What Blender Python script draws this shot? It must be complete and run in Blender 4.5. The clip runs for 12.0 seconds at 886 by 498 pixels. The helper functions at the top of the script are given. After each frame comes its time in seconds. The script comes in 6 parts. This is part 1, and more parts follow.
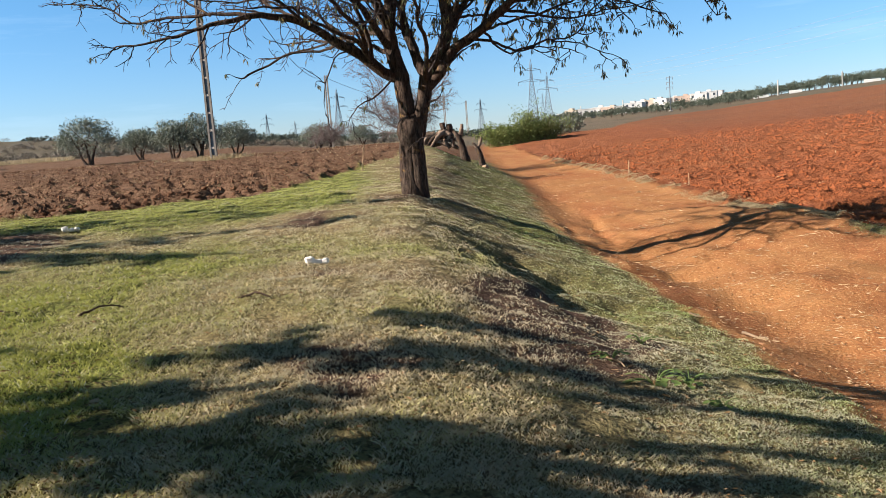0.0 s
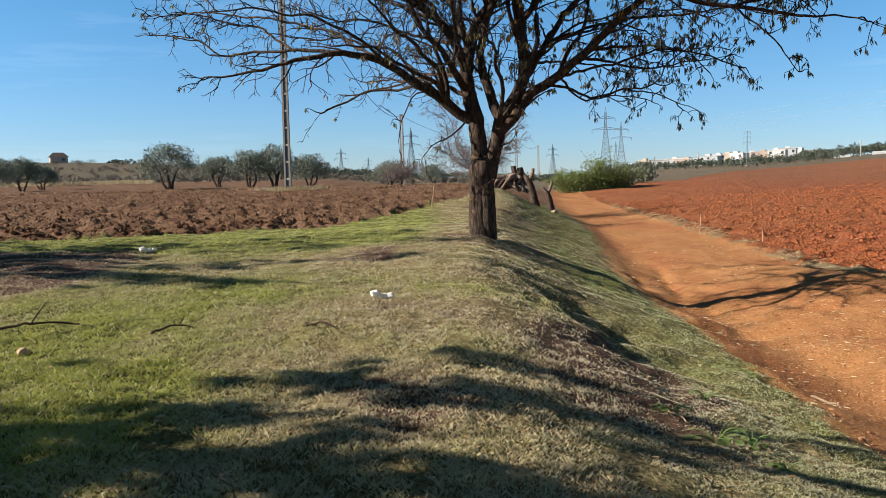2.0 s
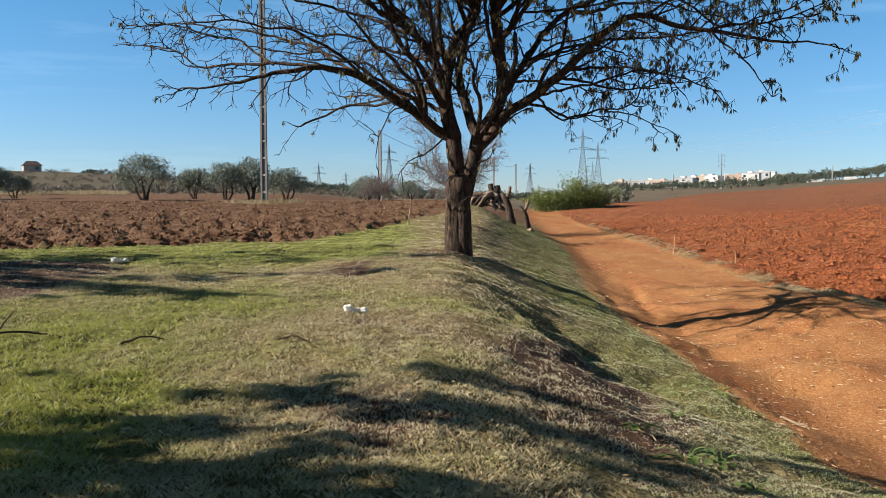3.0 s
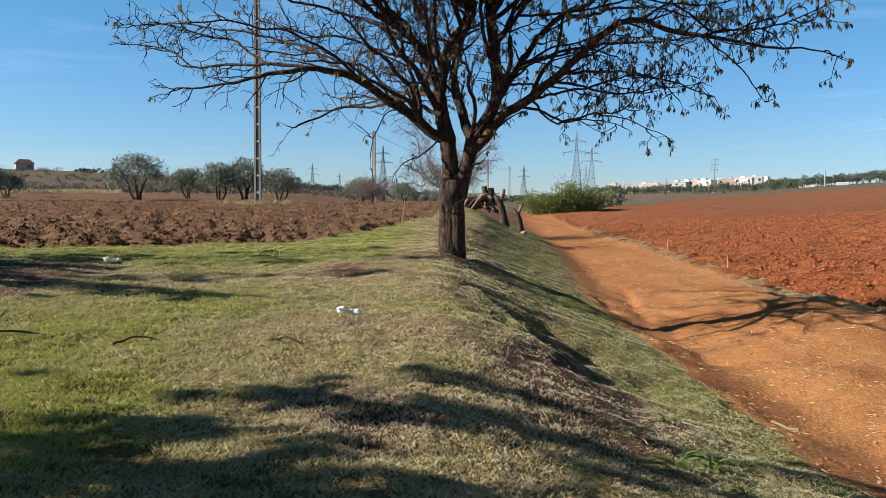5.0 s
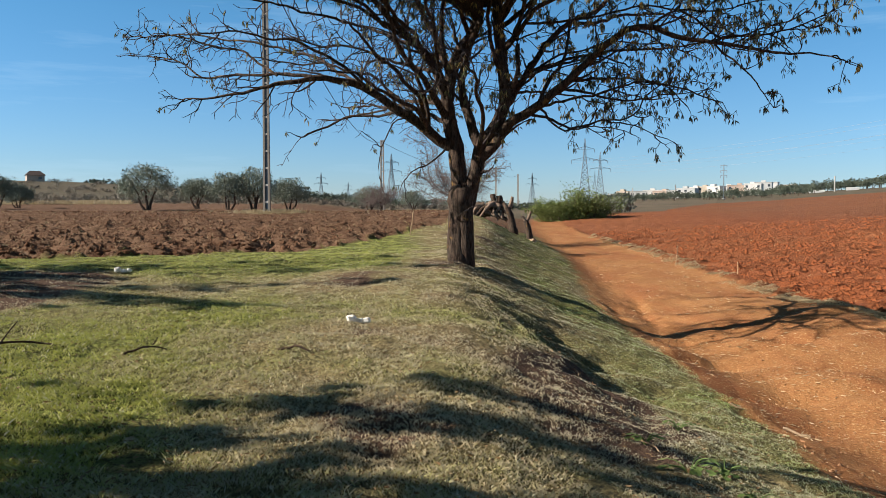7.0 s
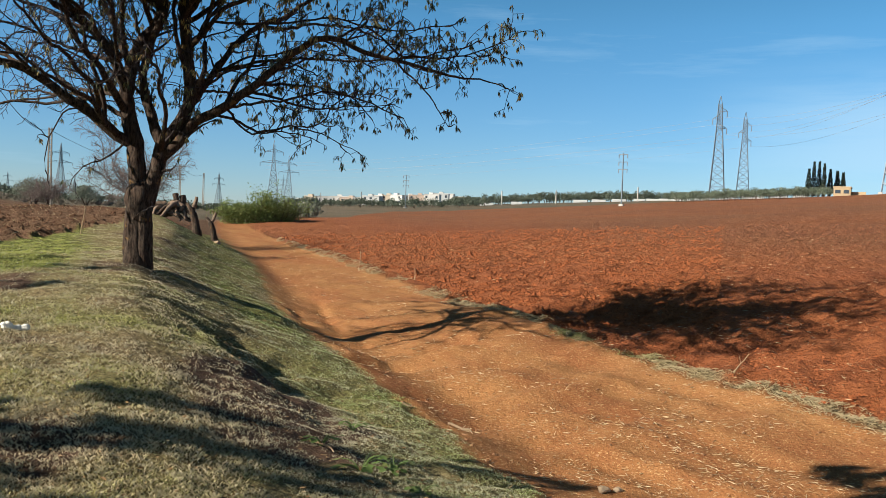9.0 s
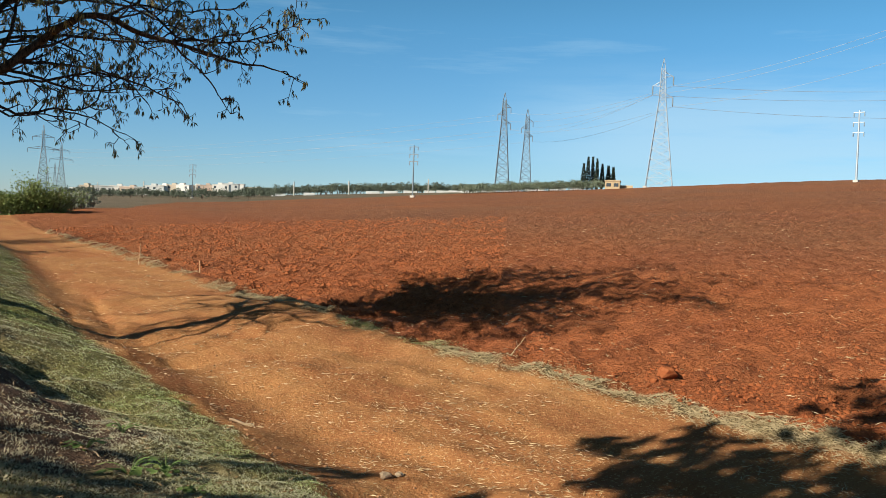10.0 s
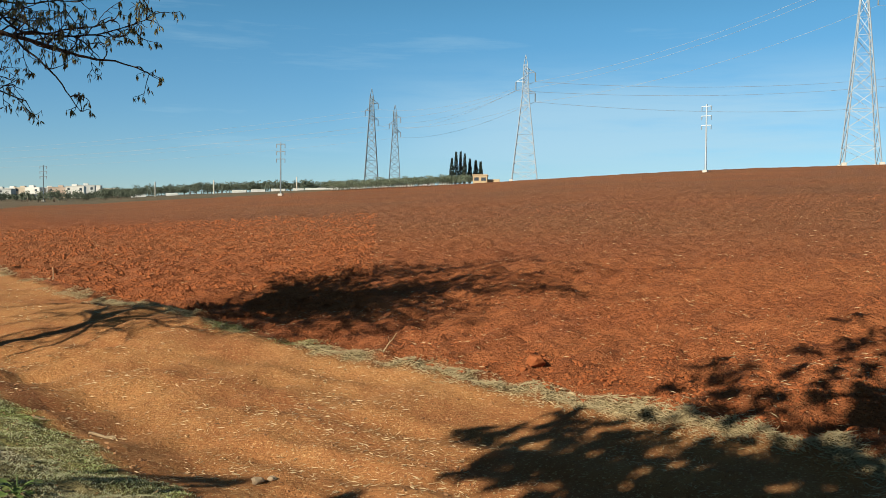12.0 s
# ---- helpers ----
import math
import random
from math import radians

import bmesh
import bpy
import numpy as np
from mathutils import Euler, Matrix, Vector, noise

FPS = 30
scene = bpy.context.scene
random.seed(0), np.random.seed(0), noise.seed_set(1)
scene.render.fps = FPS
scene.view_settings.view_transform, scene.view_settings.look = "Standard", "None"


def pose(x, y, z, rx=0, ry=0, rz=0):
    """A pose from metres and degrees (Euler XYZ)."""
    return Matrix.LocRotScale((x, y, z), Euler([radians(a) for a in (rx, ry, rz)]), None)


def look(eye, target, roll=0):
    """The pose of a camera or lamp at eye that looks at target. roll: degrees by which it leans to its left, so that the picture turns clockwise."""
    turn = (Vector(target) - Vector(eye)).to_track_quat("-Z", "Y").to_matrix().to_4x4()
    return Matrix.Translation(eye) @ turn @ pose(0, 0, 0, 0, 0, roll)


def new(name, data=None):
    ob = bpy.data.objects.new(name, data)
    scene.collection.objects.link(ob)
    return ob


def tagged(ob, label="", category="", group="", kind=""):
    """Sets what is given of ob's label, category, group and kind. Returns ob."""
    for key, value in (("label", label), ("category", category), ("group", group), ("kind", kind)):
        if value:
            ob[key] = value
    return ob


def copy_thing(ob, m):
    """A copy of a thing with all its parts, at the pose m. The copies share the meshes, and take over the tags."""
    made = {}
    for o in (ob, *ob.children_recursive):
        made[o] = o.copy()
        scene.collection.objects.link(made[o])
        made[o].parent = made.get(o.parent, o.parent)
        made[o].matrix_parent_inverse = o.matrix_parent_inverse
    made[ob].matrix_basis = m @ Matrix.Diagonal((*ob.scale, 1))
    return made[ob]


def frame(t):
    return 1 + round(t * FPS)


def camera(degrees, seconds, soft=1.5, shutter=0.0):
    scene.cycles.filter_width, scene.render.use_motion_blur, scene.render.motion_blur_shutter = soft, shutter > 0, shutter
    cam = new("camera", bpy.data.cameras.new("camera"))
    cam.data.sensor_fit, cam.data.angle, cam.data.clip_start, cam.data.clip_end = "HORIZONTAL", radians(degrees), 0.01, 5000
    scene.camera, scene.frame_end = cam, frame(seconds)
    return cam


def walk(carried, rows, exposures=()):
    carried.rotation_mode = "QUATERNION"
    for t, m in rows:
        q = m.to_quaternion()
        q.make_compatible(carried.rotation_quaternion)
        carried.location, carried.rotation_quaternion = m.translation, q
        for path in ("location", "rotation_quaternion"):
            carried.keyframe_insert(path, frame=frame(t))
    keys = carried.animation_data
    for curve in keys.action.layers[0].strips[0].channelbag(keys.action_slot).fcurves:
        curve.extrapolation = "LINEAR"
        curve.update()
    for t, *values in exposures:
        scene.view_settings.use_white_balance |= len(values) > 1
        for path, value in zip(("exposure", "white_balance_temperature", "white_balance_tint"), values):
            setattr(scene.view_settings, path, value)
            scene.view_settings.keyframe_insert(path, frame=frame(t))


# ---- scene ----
cam = camera(54.87, 12.0, soft=0.5)
# seconds, x, y, z, pitch, roll, yaw
PATH = [
    (0.0, -0.008, 0.063, 2.007, -7.11, 4.26, -4.30),
    (0.5, -0.013, 0.060, 2.007, -6.63, 3.19, -1.47),
    (1.0, -0.008, 0.031, 2.010, -5.50, 3.15, -0.01),
    (1.5, -0.013, 0.010, 2.004, -4.59, 2.75, 0.29),
    (2.0, -0.019, 0.016, 2.003, -4.14, 1.23, 0.38),
    (2.5, -0.004, 0.006, 1.999, -3.16, 0.62, 0.01),
    (3.0, -0.002, 0.018, 1.993, -3.04, 0.11, -1.14),
    (3.2, -0.002, 0.019, 1.986, -3.01, -0.04, -1.56),
    (5.0, -0.007, 0.007, 1.999, -2.91, -0.39, -1.57),
    (5.5, -0.005, 0.004, 1.993, -2.73, -0.39, -1.16),
    (6.0, -0.006, 0.012, 2.004, -2.76, 0.00, 0.17),
    (6.5, -0.005, 0.010, 1.995, -2.59, -0.00, -0.22),
    (6.7, -0.005, 0.010, 1.995, -2.47, 0.00, -0.57),
    (8.3, -0.040, -0.096, 2.024, -1.96, -0.52, -8.83),
    (8.5, -0.027, -0.105, 2.015, -1.98, -1.77, -12.87),
    (9.0, 0.009, -0.094, 2.024, -1.76, -2.08, -21.72),
    (9.5, 0.077, -0.092, 2.016, -1.85, -1.85, -30.66),
    (10.0, 0.112, -0.128, 2.014, -1.86, -2.00, -35.53),
    (10.5, 0.153, -0.124, 2.009, -1.72, -2.15, -41.45),
    (11.0, 0.150, -0.145, 2.011, -1.73, -2.09, -44.02),
    (11.5, 0.152, -0.145, 2.009, -1.82, -0.89, -44.14),
    (12.0, 0.150, -0.130, 2.014, -1.93, -0.54, -44.19),
]
walk(cam, [(t, pose(x, y, z, 90 + p, r, w)) for t, x, y, z, p, r, w in PATH],
     exposures=[(0.0, 1.24, 6400, 17), (1.5, 1.07, 6350, 15), (6.5, 0.98, 6350, 14), (9.0, 0.86, 6400, 10), (12.0, 0.70, 6750, 6)])

# ---- world, sun ----
SUN_EL, SUN_TH = 28.5, 4.0          # height of the sun; its light travels towards +x, turned by SUN_TH
wd = bpy.data.worlds.new("sky")
scene.world = wd
wd.use_nodes = True
wn, wl = wd.node_tree.nodes, wd.node_tree.links
wn.clear()
w_out, w_bg = wn.new("ShaderNodeOutputWorld"), wn.new("ShaderNodeBackground")
w_sky = wn.new("ShaderNodeTexSky")
w_sky.sky_type, w_sky.sun_disc = "NISHITA", False
w_sky.sun_elevation, w_sky.sun_rotation = radians(SUN_EL), radians(270 - SUN_TH)
w_sky.altitude, w_sky.air_density, w_sky.dust_density, w_sky.ozone_density = 100, 1.0, 0.1, 5.0
w_bg.inputs[1].default_value = 0.060
# thin cirrus veil
w_tc, w_mp, w_no, w_rp, w_mx = (wn.new("ShaderNodeTexCoord"), wn.new("ShaderNodeMapping"), wn.new("ShaderNodeTexNoise"),
                                wn.new("ShaderNodeMapRange"), wn.new("ShaderNodeMix"))
w_mp.inputs["Scale"].default_value = (1.6, 1.6, 16.0)
w_mp.inputs["Location"].default_value = (0.35, 0.15, 0.55)
w_mp.inputs["Rotation"].default_value = (0.06, 0.0, 0.4)
w_no.inputs["Scale"].default_value, w_no.inputs["Detail"].default_value, w_no.inputs["Roughness"].default_value = 1.7, 6.0, 0.62
w_rp.inputs[1].default_value, w_rp.inputs[2].default_value, w_rp.inputs[3].default_value, w_rp.inputs[4].default_value = 0.55, 0.84, 0.0, 0.38
w_mx.data_type = "RGBA"
w_mx.inputs[7].default_value = (5.2, 7.4, 9.0, 1)
wl.new(w_tc.outputs["Generated"], w_mp.inputs[0])
wl.new(w_mp.outputs[0], w_no.inputs[0])
wl.new(w_no.outputs[0], w_rp.inputs[0])
w_tint = wn.new("ShaderNodeMix")
w_tint.data_type, w_tint.blend_type = "RGBA", "MULTIPLY"
w_tint.inputs[0].default_value = 1.0
w_sep, w_high, w_two = wn.new("ShaderNodeSeparateXYZ"), wn.new("ShaderNodeMapRange"), wn.new("ShaderNodeMix")
w_high.inputs[1].default_value, w_high.inputs[2].default_value = 0.0, 0.3
w_two.data_type = "RGBA"
w_two.inputs[6].default_value, w_two.inputs[7].default_value = (0.81, 0.92, 1.11, 1), (0.56, 1.09, 1.11, 1)
wl.new(w_tc.outputs["Generated"], w_sep.inputs[0])
wl.new(w_sep.outputs[2], w_high.inputs[0])
# a denser bank of the veil low over the red field
for axis, a, b, c, d in ((None, 0.30, 0.62, 0.0, 0.5), (0, 0.58, 0.76, 0.0, 1.0), (2, 0.20, 0.12, 0.0, 1.0), (2, 0.02, 0.09, 0.0, 1.0)):
    w_r = wn.new("ShaderNodeMapRange")
    w_r.interpolation_type = "SMOOTHSTEP"
    w_r.inputs[1].default_value, w_r.inputs[2].default_value, w_r.inputs[3].default_value, w_r.inputs[4].default_value = a, b, c, d
    wl.new(w_no.outputs[0] if axis is None else w_sep.outputs[axis], w_r.inputs[0])
    w_m = wn.new("ShaderNodeMath")
    w_m.operation = "MULTIPLY"
    wl.new(w_r.outputs[0], w_m.inputs[0])
    if axis is None:
        w_m.inputs[1].default_value = 1.0
    else:
        wl.new(w_bank, w_m.inputs[1])
    w_bank = w_m.outputs[0]
w_any = wn.new("ShaderNodeMath")
w_any.operation = "MAXIMUM"
wl.new(w_rp.outputs[0], w_any.inputs[0])
wl.new(w_bank, w_any.inputs[1])
wl.new(w_any.outputs[0], w_mx.inputs[0])
wl.new(w_high.outputs[0], w_two.inputs[0])
wl.new(w_two.outputs[2], w_tint.inputs[7])
wl.new(w_sky.outputs[0], w_tint.inputs[6])
w_dim = wn.new("ShaderNodeMix")      # upper sky dimmed and reddened, mostly out of view, to deepen and warm shade
w_dim.data_type, w_dim.blend_type = "RGBA", "MULTIPLY"
w_dim.inputs[7].default_value = (0.62, 0.225, 0.135, 1)
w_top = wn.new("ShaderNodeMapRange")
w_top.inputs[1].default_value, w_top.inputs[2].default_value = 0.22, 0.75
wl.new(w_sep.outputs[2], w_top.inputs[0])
wl.new(w_top.outputs[0], w_dim.inputs[0])
wl.new(w_tint.outputs[2], w_dim.inputs[6])
wl.new(w_dim.outputs[2], w_mx.inputs[6])
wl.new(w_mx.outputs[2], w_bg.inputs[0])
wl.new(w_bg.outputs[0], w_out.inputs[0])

sun = new("sun", bpy.data.lights.new("sun", "SUN"))
sun.data.energy, sun.data.angle, sun.data.color = 5.0, radians(0.5), (1.0, 0.92, 0.79)
s_dir = Vector((math.cos(radians(SUN_EL)) * math.cos(radians(SUN_TH)), math.cos(radians(SUN_EL)) * math.sin(radians(SUN_TH)), -math.sin(radians(SUN_EL))))
sun.matrix_world = look((-30, -5, 30), Vector((-30, -5, 30)) + s_dir)

# ---- the lie of the land ----
def sstep(a, b, v):
    t = np.clip((v - a) / (b - a), 0, 1)
    return t * t * (3 - 2 * t)


def hash2(ix, iy, seed):
    n = (ix.astype(np.int64) * 374761393 + iy.astype(np.int64) * 668265263 + seed * 974634777) & 0xFFFFFFFF
    n = ((n ^ (n >> 13)) * 1274126177) & 0xFFFFFFFF
    return ((n ^ (n >> 16)) & 0xFFFF) / 65535.0


def vnoise(x, y, scale, seed=0):
    """Smooth noise from 0 to 1, with lumps of that size."""
    x, y = np.asarray(x, float) / scale, np.asarray(y, float) / scale
    ix, iy = np.floor(x), np.floor(y)
    fx, fy = x - ix, y - iy
    fx, fy = fx * fx * (3 - 2 * fx), fy * fy * (3 - 2 * fy)
    a, b = hash2(ix, iy, seed), hash2(ix + 1, iy, seed)
    c, d = hash2(ix, iy + 1, seed), hash2(ix + 1, iy + 1, seed)
    return (a * (1 - fx) + b * fx) * (1 - fy) + (c * (1 - fx) + d * fx) * fy


def soft(v, xs, ys, s=1.5):
    return (np.interp(v - s, xs, ys) + 2 * np.interp(v, xs, ys) + np.interp(v + s, xs, ys)) / 4


def foot_x(y):      # where the bank's grass meets the track
    return soft(y, [-30, 5, 8, 11, 14, 17, 20, 29, 36, 52, 75, 300], [2.7, 2.95, 2.98, 3.2, 3.12, 3.32, 3.65, 4.85, 5.55, 6.8, 9.0, 36])


def verge_x(y):     # where the track meets the right-hand field
    return soft(y, [-30, 2, 7, 11, 17, 22, 30, 40, 55, 75, 300], [6.8, 6.9, 7.0, 6.95, 7.3, 7.95, 8.8, 9.7, 10.6, 12.0, 42])


def lawn_end(x):    # where the lawn meets the left-hand field
    return soft(x, [-60, -8, -5.5, -3.4, -2.4, -1.2, -0.3, 0.6, 1.2, 2.0], [11, 15.6, 17.6, 18.6, 20.6, 24, 28, 31, 40, 56], 0.15)


def right_z(x, y):
    xe = np.where(x < 150, x, 150 + np.clip(x - 150, 0, 80) - np.clip(x - 150, 0, 80) ** 2 / 160)
    lift = sstep(40, 110, y) + 0.0055 * np.clip(y - 110, 0, 500)
    return -0.34 + 0.0745 * xe - 0.0015 * np.clip(y, 0, 600) + lift * (1 - sstep(0.18, 0.42, x / np.maximum(y, 1))) + 0.6 * sstep(110, 190, x) * (1 - sstep(60, 160, y)) + 0.95 * sstep(100, 165, x) * np.exp(-((y - 95) / 52) ** 2)


def left_z(x, y):
    d = np.hypot(0.6 * x, y) * np.where(y < 0, -0.2, 1.0)
    return soft(d, [-60, 0, 14, 20, 30, 40, 60, 90, 130, 300, 1000, 5000], [0.2, 0.45, 1.18, 1.13, 1.5, 2.02, 2.1, 2.33, 2.1, 4.6, 12, 40], 1.2) + 8 * np.exp(-((x + 150) ** 2 + (y - 320) ** 2) / 90 ** 2) + 1.25 * sstep(75, 150, y) * sstep(-8, -26, x)


def smooth_z(x, y):
    x, y = np.asarray(x, float), np.asarray(y, float)
    xf = foot_x(y)
    wide = 3.45 + 0.1 * np.clip(y - 30, 0, None) + 0.1 * np.clip(-y, 0, 40)
    t = np.clip((x - (xf + 0.7 - wide)) / wide, -0.3, 1.3)
    k = 0.09
    t = np.clip(np.where(t < k, np.clip(t + k, 0, None) ** 2 / (4 * k), np.where(t > 1 - k, 1 - np.clip(1 + k - t, 0, None) ** 2 / (4 * k), t)), 0, 1)
    top = left_z(x, y)
    top = top + 0.09 * np.exp(-((x - 0.2) / 2.2) ** 2) * sstep(3, 12, y) * (1 - sstep(40, 60, y))
    z = top * (1 - t) + right_z(x, y) * t
    # worn wheel track below the bank, and the hump on the far side of the track
    on = sstep(4, 9, y) * (1 - sstep(19, 26, y))
    z = z - 0.05 * np.exp(-((x - xf - 1.0) / 0.5) ** 2) * sstep(6, 10, y) * (1 - sstep(20, 30, y))
    z = z + 0.27 * np.exp(-((x - xf - 3.3) / 1.0) ** 2) * np.exp(-((y - 14) / 3.2) ** 2)
    z = z + 0.05 * np.exp(-((x - verge_x(y)) / 0.35) ** 2) * sstep(-5, 5, y) * (1 - sstep(60, 90, y))
    # hollow washed into the bank's side, with a sharp upper lip
    lip = 0.50 + 0.30 * np.clip(10.3 - y, 0, 2) + 0.35 * (vnoise(x * 0, y, 0.8, 14) - 0.4) + 0.12 * (vnoise(x, y, 0.25, 16) - 0.5)
    down = sstep(0, 0.62, x - lip) * sstep(2.1, 0.55, x - lip)
    z = z - (0.04 + 0.15 * sstep(6.0, 9.4, y)) * down * sstep(4.9, 6.6, y) * sstep(11.2, 9.8, y) * (0.45 + 1.1 * vnoise(x, y, 0.3, 15))
    # small scarp below the tree
    z = z + 0.13 * sstep(13.3, 14.35, y) * sstep(16.6, 14.6, y) * sstep(0.7, 1.1, x) * sstep(3.3, 2.6, x)
    return z


TYRE_MARKS = ((4.98, 20.7, 4.1, 15.2), (3.98, 18.4, 3.5, 15.2))      # tread prints pressed into the track: from and to


def ground_z(x, y):
    """The ground with its fine unevenness."""
    x, y = np.asarray(x, float), np.asarray(y, float)
    z = smooth_z(x, y)
    r = np.hypot(x, y)
    g, tr = grass_mask(x, y), track_mask(x, y)
    fl = np.clip(1 - g - tr, 0, 1)
    near = 1 - sstep(60, 110, r)
    z = z + 0.22 * fl * sstep(40, 80, r) * (1 - sstep(250, 400, r)) * (vnoise(x * 0.45, y, 1.7, 17) - 0.5)
    z = z + g * near * (0.06 * (vnoise(x, y, 0.9, 1) - 0.5) + 0.045 * (vnoise(x, y, 0.28, 2) - 0.5) + 0.025 * (vnoise(x, y, 0.13, 18) - 0.5))
    z = z + tr * near * (0.06 * (vnoise(x, y, 1.3, 3) - 0.5) + 0.03 * (vnoise(x, y, 0.22, 4) - 0.5) + 0.07 * (vnoise(x * 2.4 + 0.5 * y, y * 0.35, 0.7, 12) - 0.5) * sstep(28, 10, y) + (0.09 + 0.07 * sstep(8, 10, y)) * (vnoise(x * 0.5 - 0.2 * y, y * 1.3, 0.55, 13) - 0.5) * sstep(19, 15, y))
    for x0, y0, x1, y1 in TYRE_MARKS:
        L = math.hypot(x1 - x0, y1 - y0)
        u = ((x - x0) * (x1 - x0) + (y - y0) * (y1 - y0)) / L
        v = ((x - x0) * (y1 - y0) - (y - y0) * (x1 - x0)) / L
        z = z - 0.09 * np.exp(-(v / 0.13) ** 2) * sstep(-0.2, 0.3, u) * sstep(L + 0.3, L - 0.4, u) * (0.65 + 0.35 * np.sin(u * 2 * math.pi / 0.42))
    left = fl * (x < foot_x(y))
    right = fl * (x >= foot_x(y))
    rough = 0.13 * vnoise(x * 0.8, y, 0.55, 5) + 0.19 * vnoise(x * 0.9 + y * 0.2, y, 0.30, 6) + 0.11 * vnoise(x, y, 0.15, 7)
    furrow = 0.09 * np.sin((y + 0.15 * x + 0.5 * vnoise(x, y, 3, 8)) * 2 * math.pi / 1.1)
    z = z + left * (1 - 0.62 * sstep(22, 42, r)) * (1 - sstep(45, 75, r)) * (1.25 * rough - 0.27 + furrow)
    till = 0.15 * vnoise(x, y, 0.36, 9) + 0.11 * vnoise(x, y, 0.19, 10) + 0.06 * (vnoise(x * 0.6, y, 1.8, 11) - 0.5)
    coarse = sstep(13, 22, y) * (1 - sstep(0.5, 0.85, x / np.maximum(y, 1)))
    z = z + right * near * (till * (1 + 0.3 * coarse) - 0.10)
    return z


def edge_noise(x, y, seed):
    return 0.5 * (vnoise(x, y, 0.8, seed) - 0.5) + 0.5 * (vnoise(x, y, 0.25, seed + 1) - 0.5)


def track_mask(x, y):
    e = edge_noise(x, y, 20) * 0.55
    wob = 0.12 + 0.01 * np.clip(y, 0, 60)
    return sstep(-wob, wob, x - foot_x(y) + e) * sstep(-0.15, 0.15, verge_x(y) - x + 0.5 * e) * (1 - sstep(80, 110, y))


def grass_mask(x, y):
    e = edge_noise(x, y, 30) * 0.6
    wob = 0.12 + 0.01 * np.clip(y, 0, 60)
    return (1 - sstep(-wob, wob, x - foot_x(y) + edge_noise(x, y, 20) * 0.55)) * sstep(-0.25, 0.25, lawn_end(x) - y + 2 * e) * sstep(-70, -60, x)


def verge_mask(x, y):
    """The matted strip of dry grass between track and field."""
    off = np.abs(x - verge_x(y) - 0.05 - 0.25 * (vnoise(y, y * 0, 0.9, 61) - 0.5)) + 0.22 * (vnoise(x, y, 0.22, 65) - 0.5)
    thin = vnoise(x, y, 0.9, 62) + 0.35 * sstep(11, 6, y)
    return 0.9 * sstep(0.2, 0.08, off) * sstep(0.3, 0.5, thin) * sstep(-2, 1, y) * (1 - sstep(14, 24, y))


def lush(x, y):
    """How green the lawn is, from 0 (dry or bare) to 1."""
    x, y = np.asarray(x, float), np.asarray(y, float)
    v = 0.34 + 0.55 * sstep(-0.9, -2.4, x) * sstep(11, 8.5, y) + 0.75 * sstep(11.5, 13.5, y) * sstep(0.2, -1.2, x) + 0.30 * sstep(1.3, 2.1, x - 0.02 * y)
    v = v - 0.9 * sstep(-4.2, -5.0, x) * sstep(8.5, 9.5, y) * sstep(13.4, 12.6, y)
    v = v - 0.8 * np.exp(-(((x - 1.35) / 0.5) ** 2 + ((y - 7.4) / 1.2) ** 2)) - 0.4 * np.exp(-(((x - 2.0) / 0.5) ** 2 + ((y - 6.9) / 1.0) ** 2)) - 0.35 * np.exp(-(((x + 0.3) / 0.45) ** 2 + ((y - 5.1) / 0.5) ** 2))
    return np.clip(v + 0.55 * (vnoise(x, y, 1.1, 51) - 0.5) + 0.35 * (vnoise(x, y, 0.3, 52) - 0.5), 0, 1)

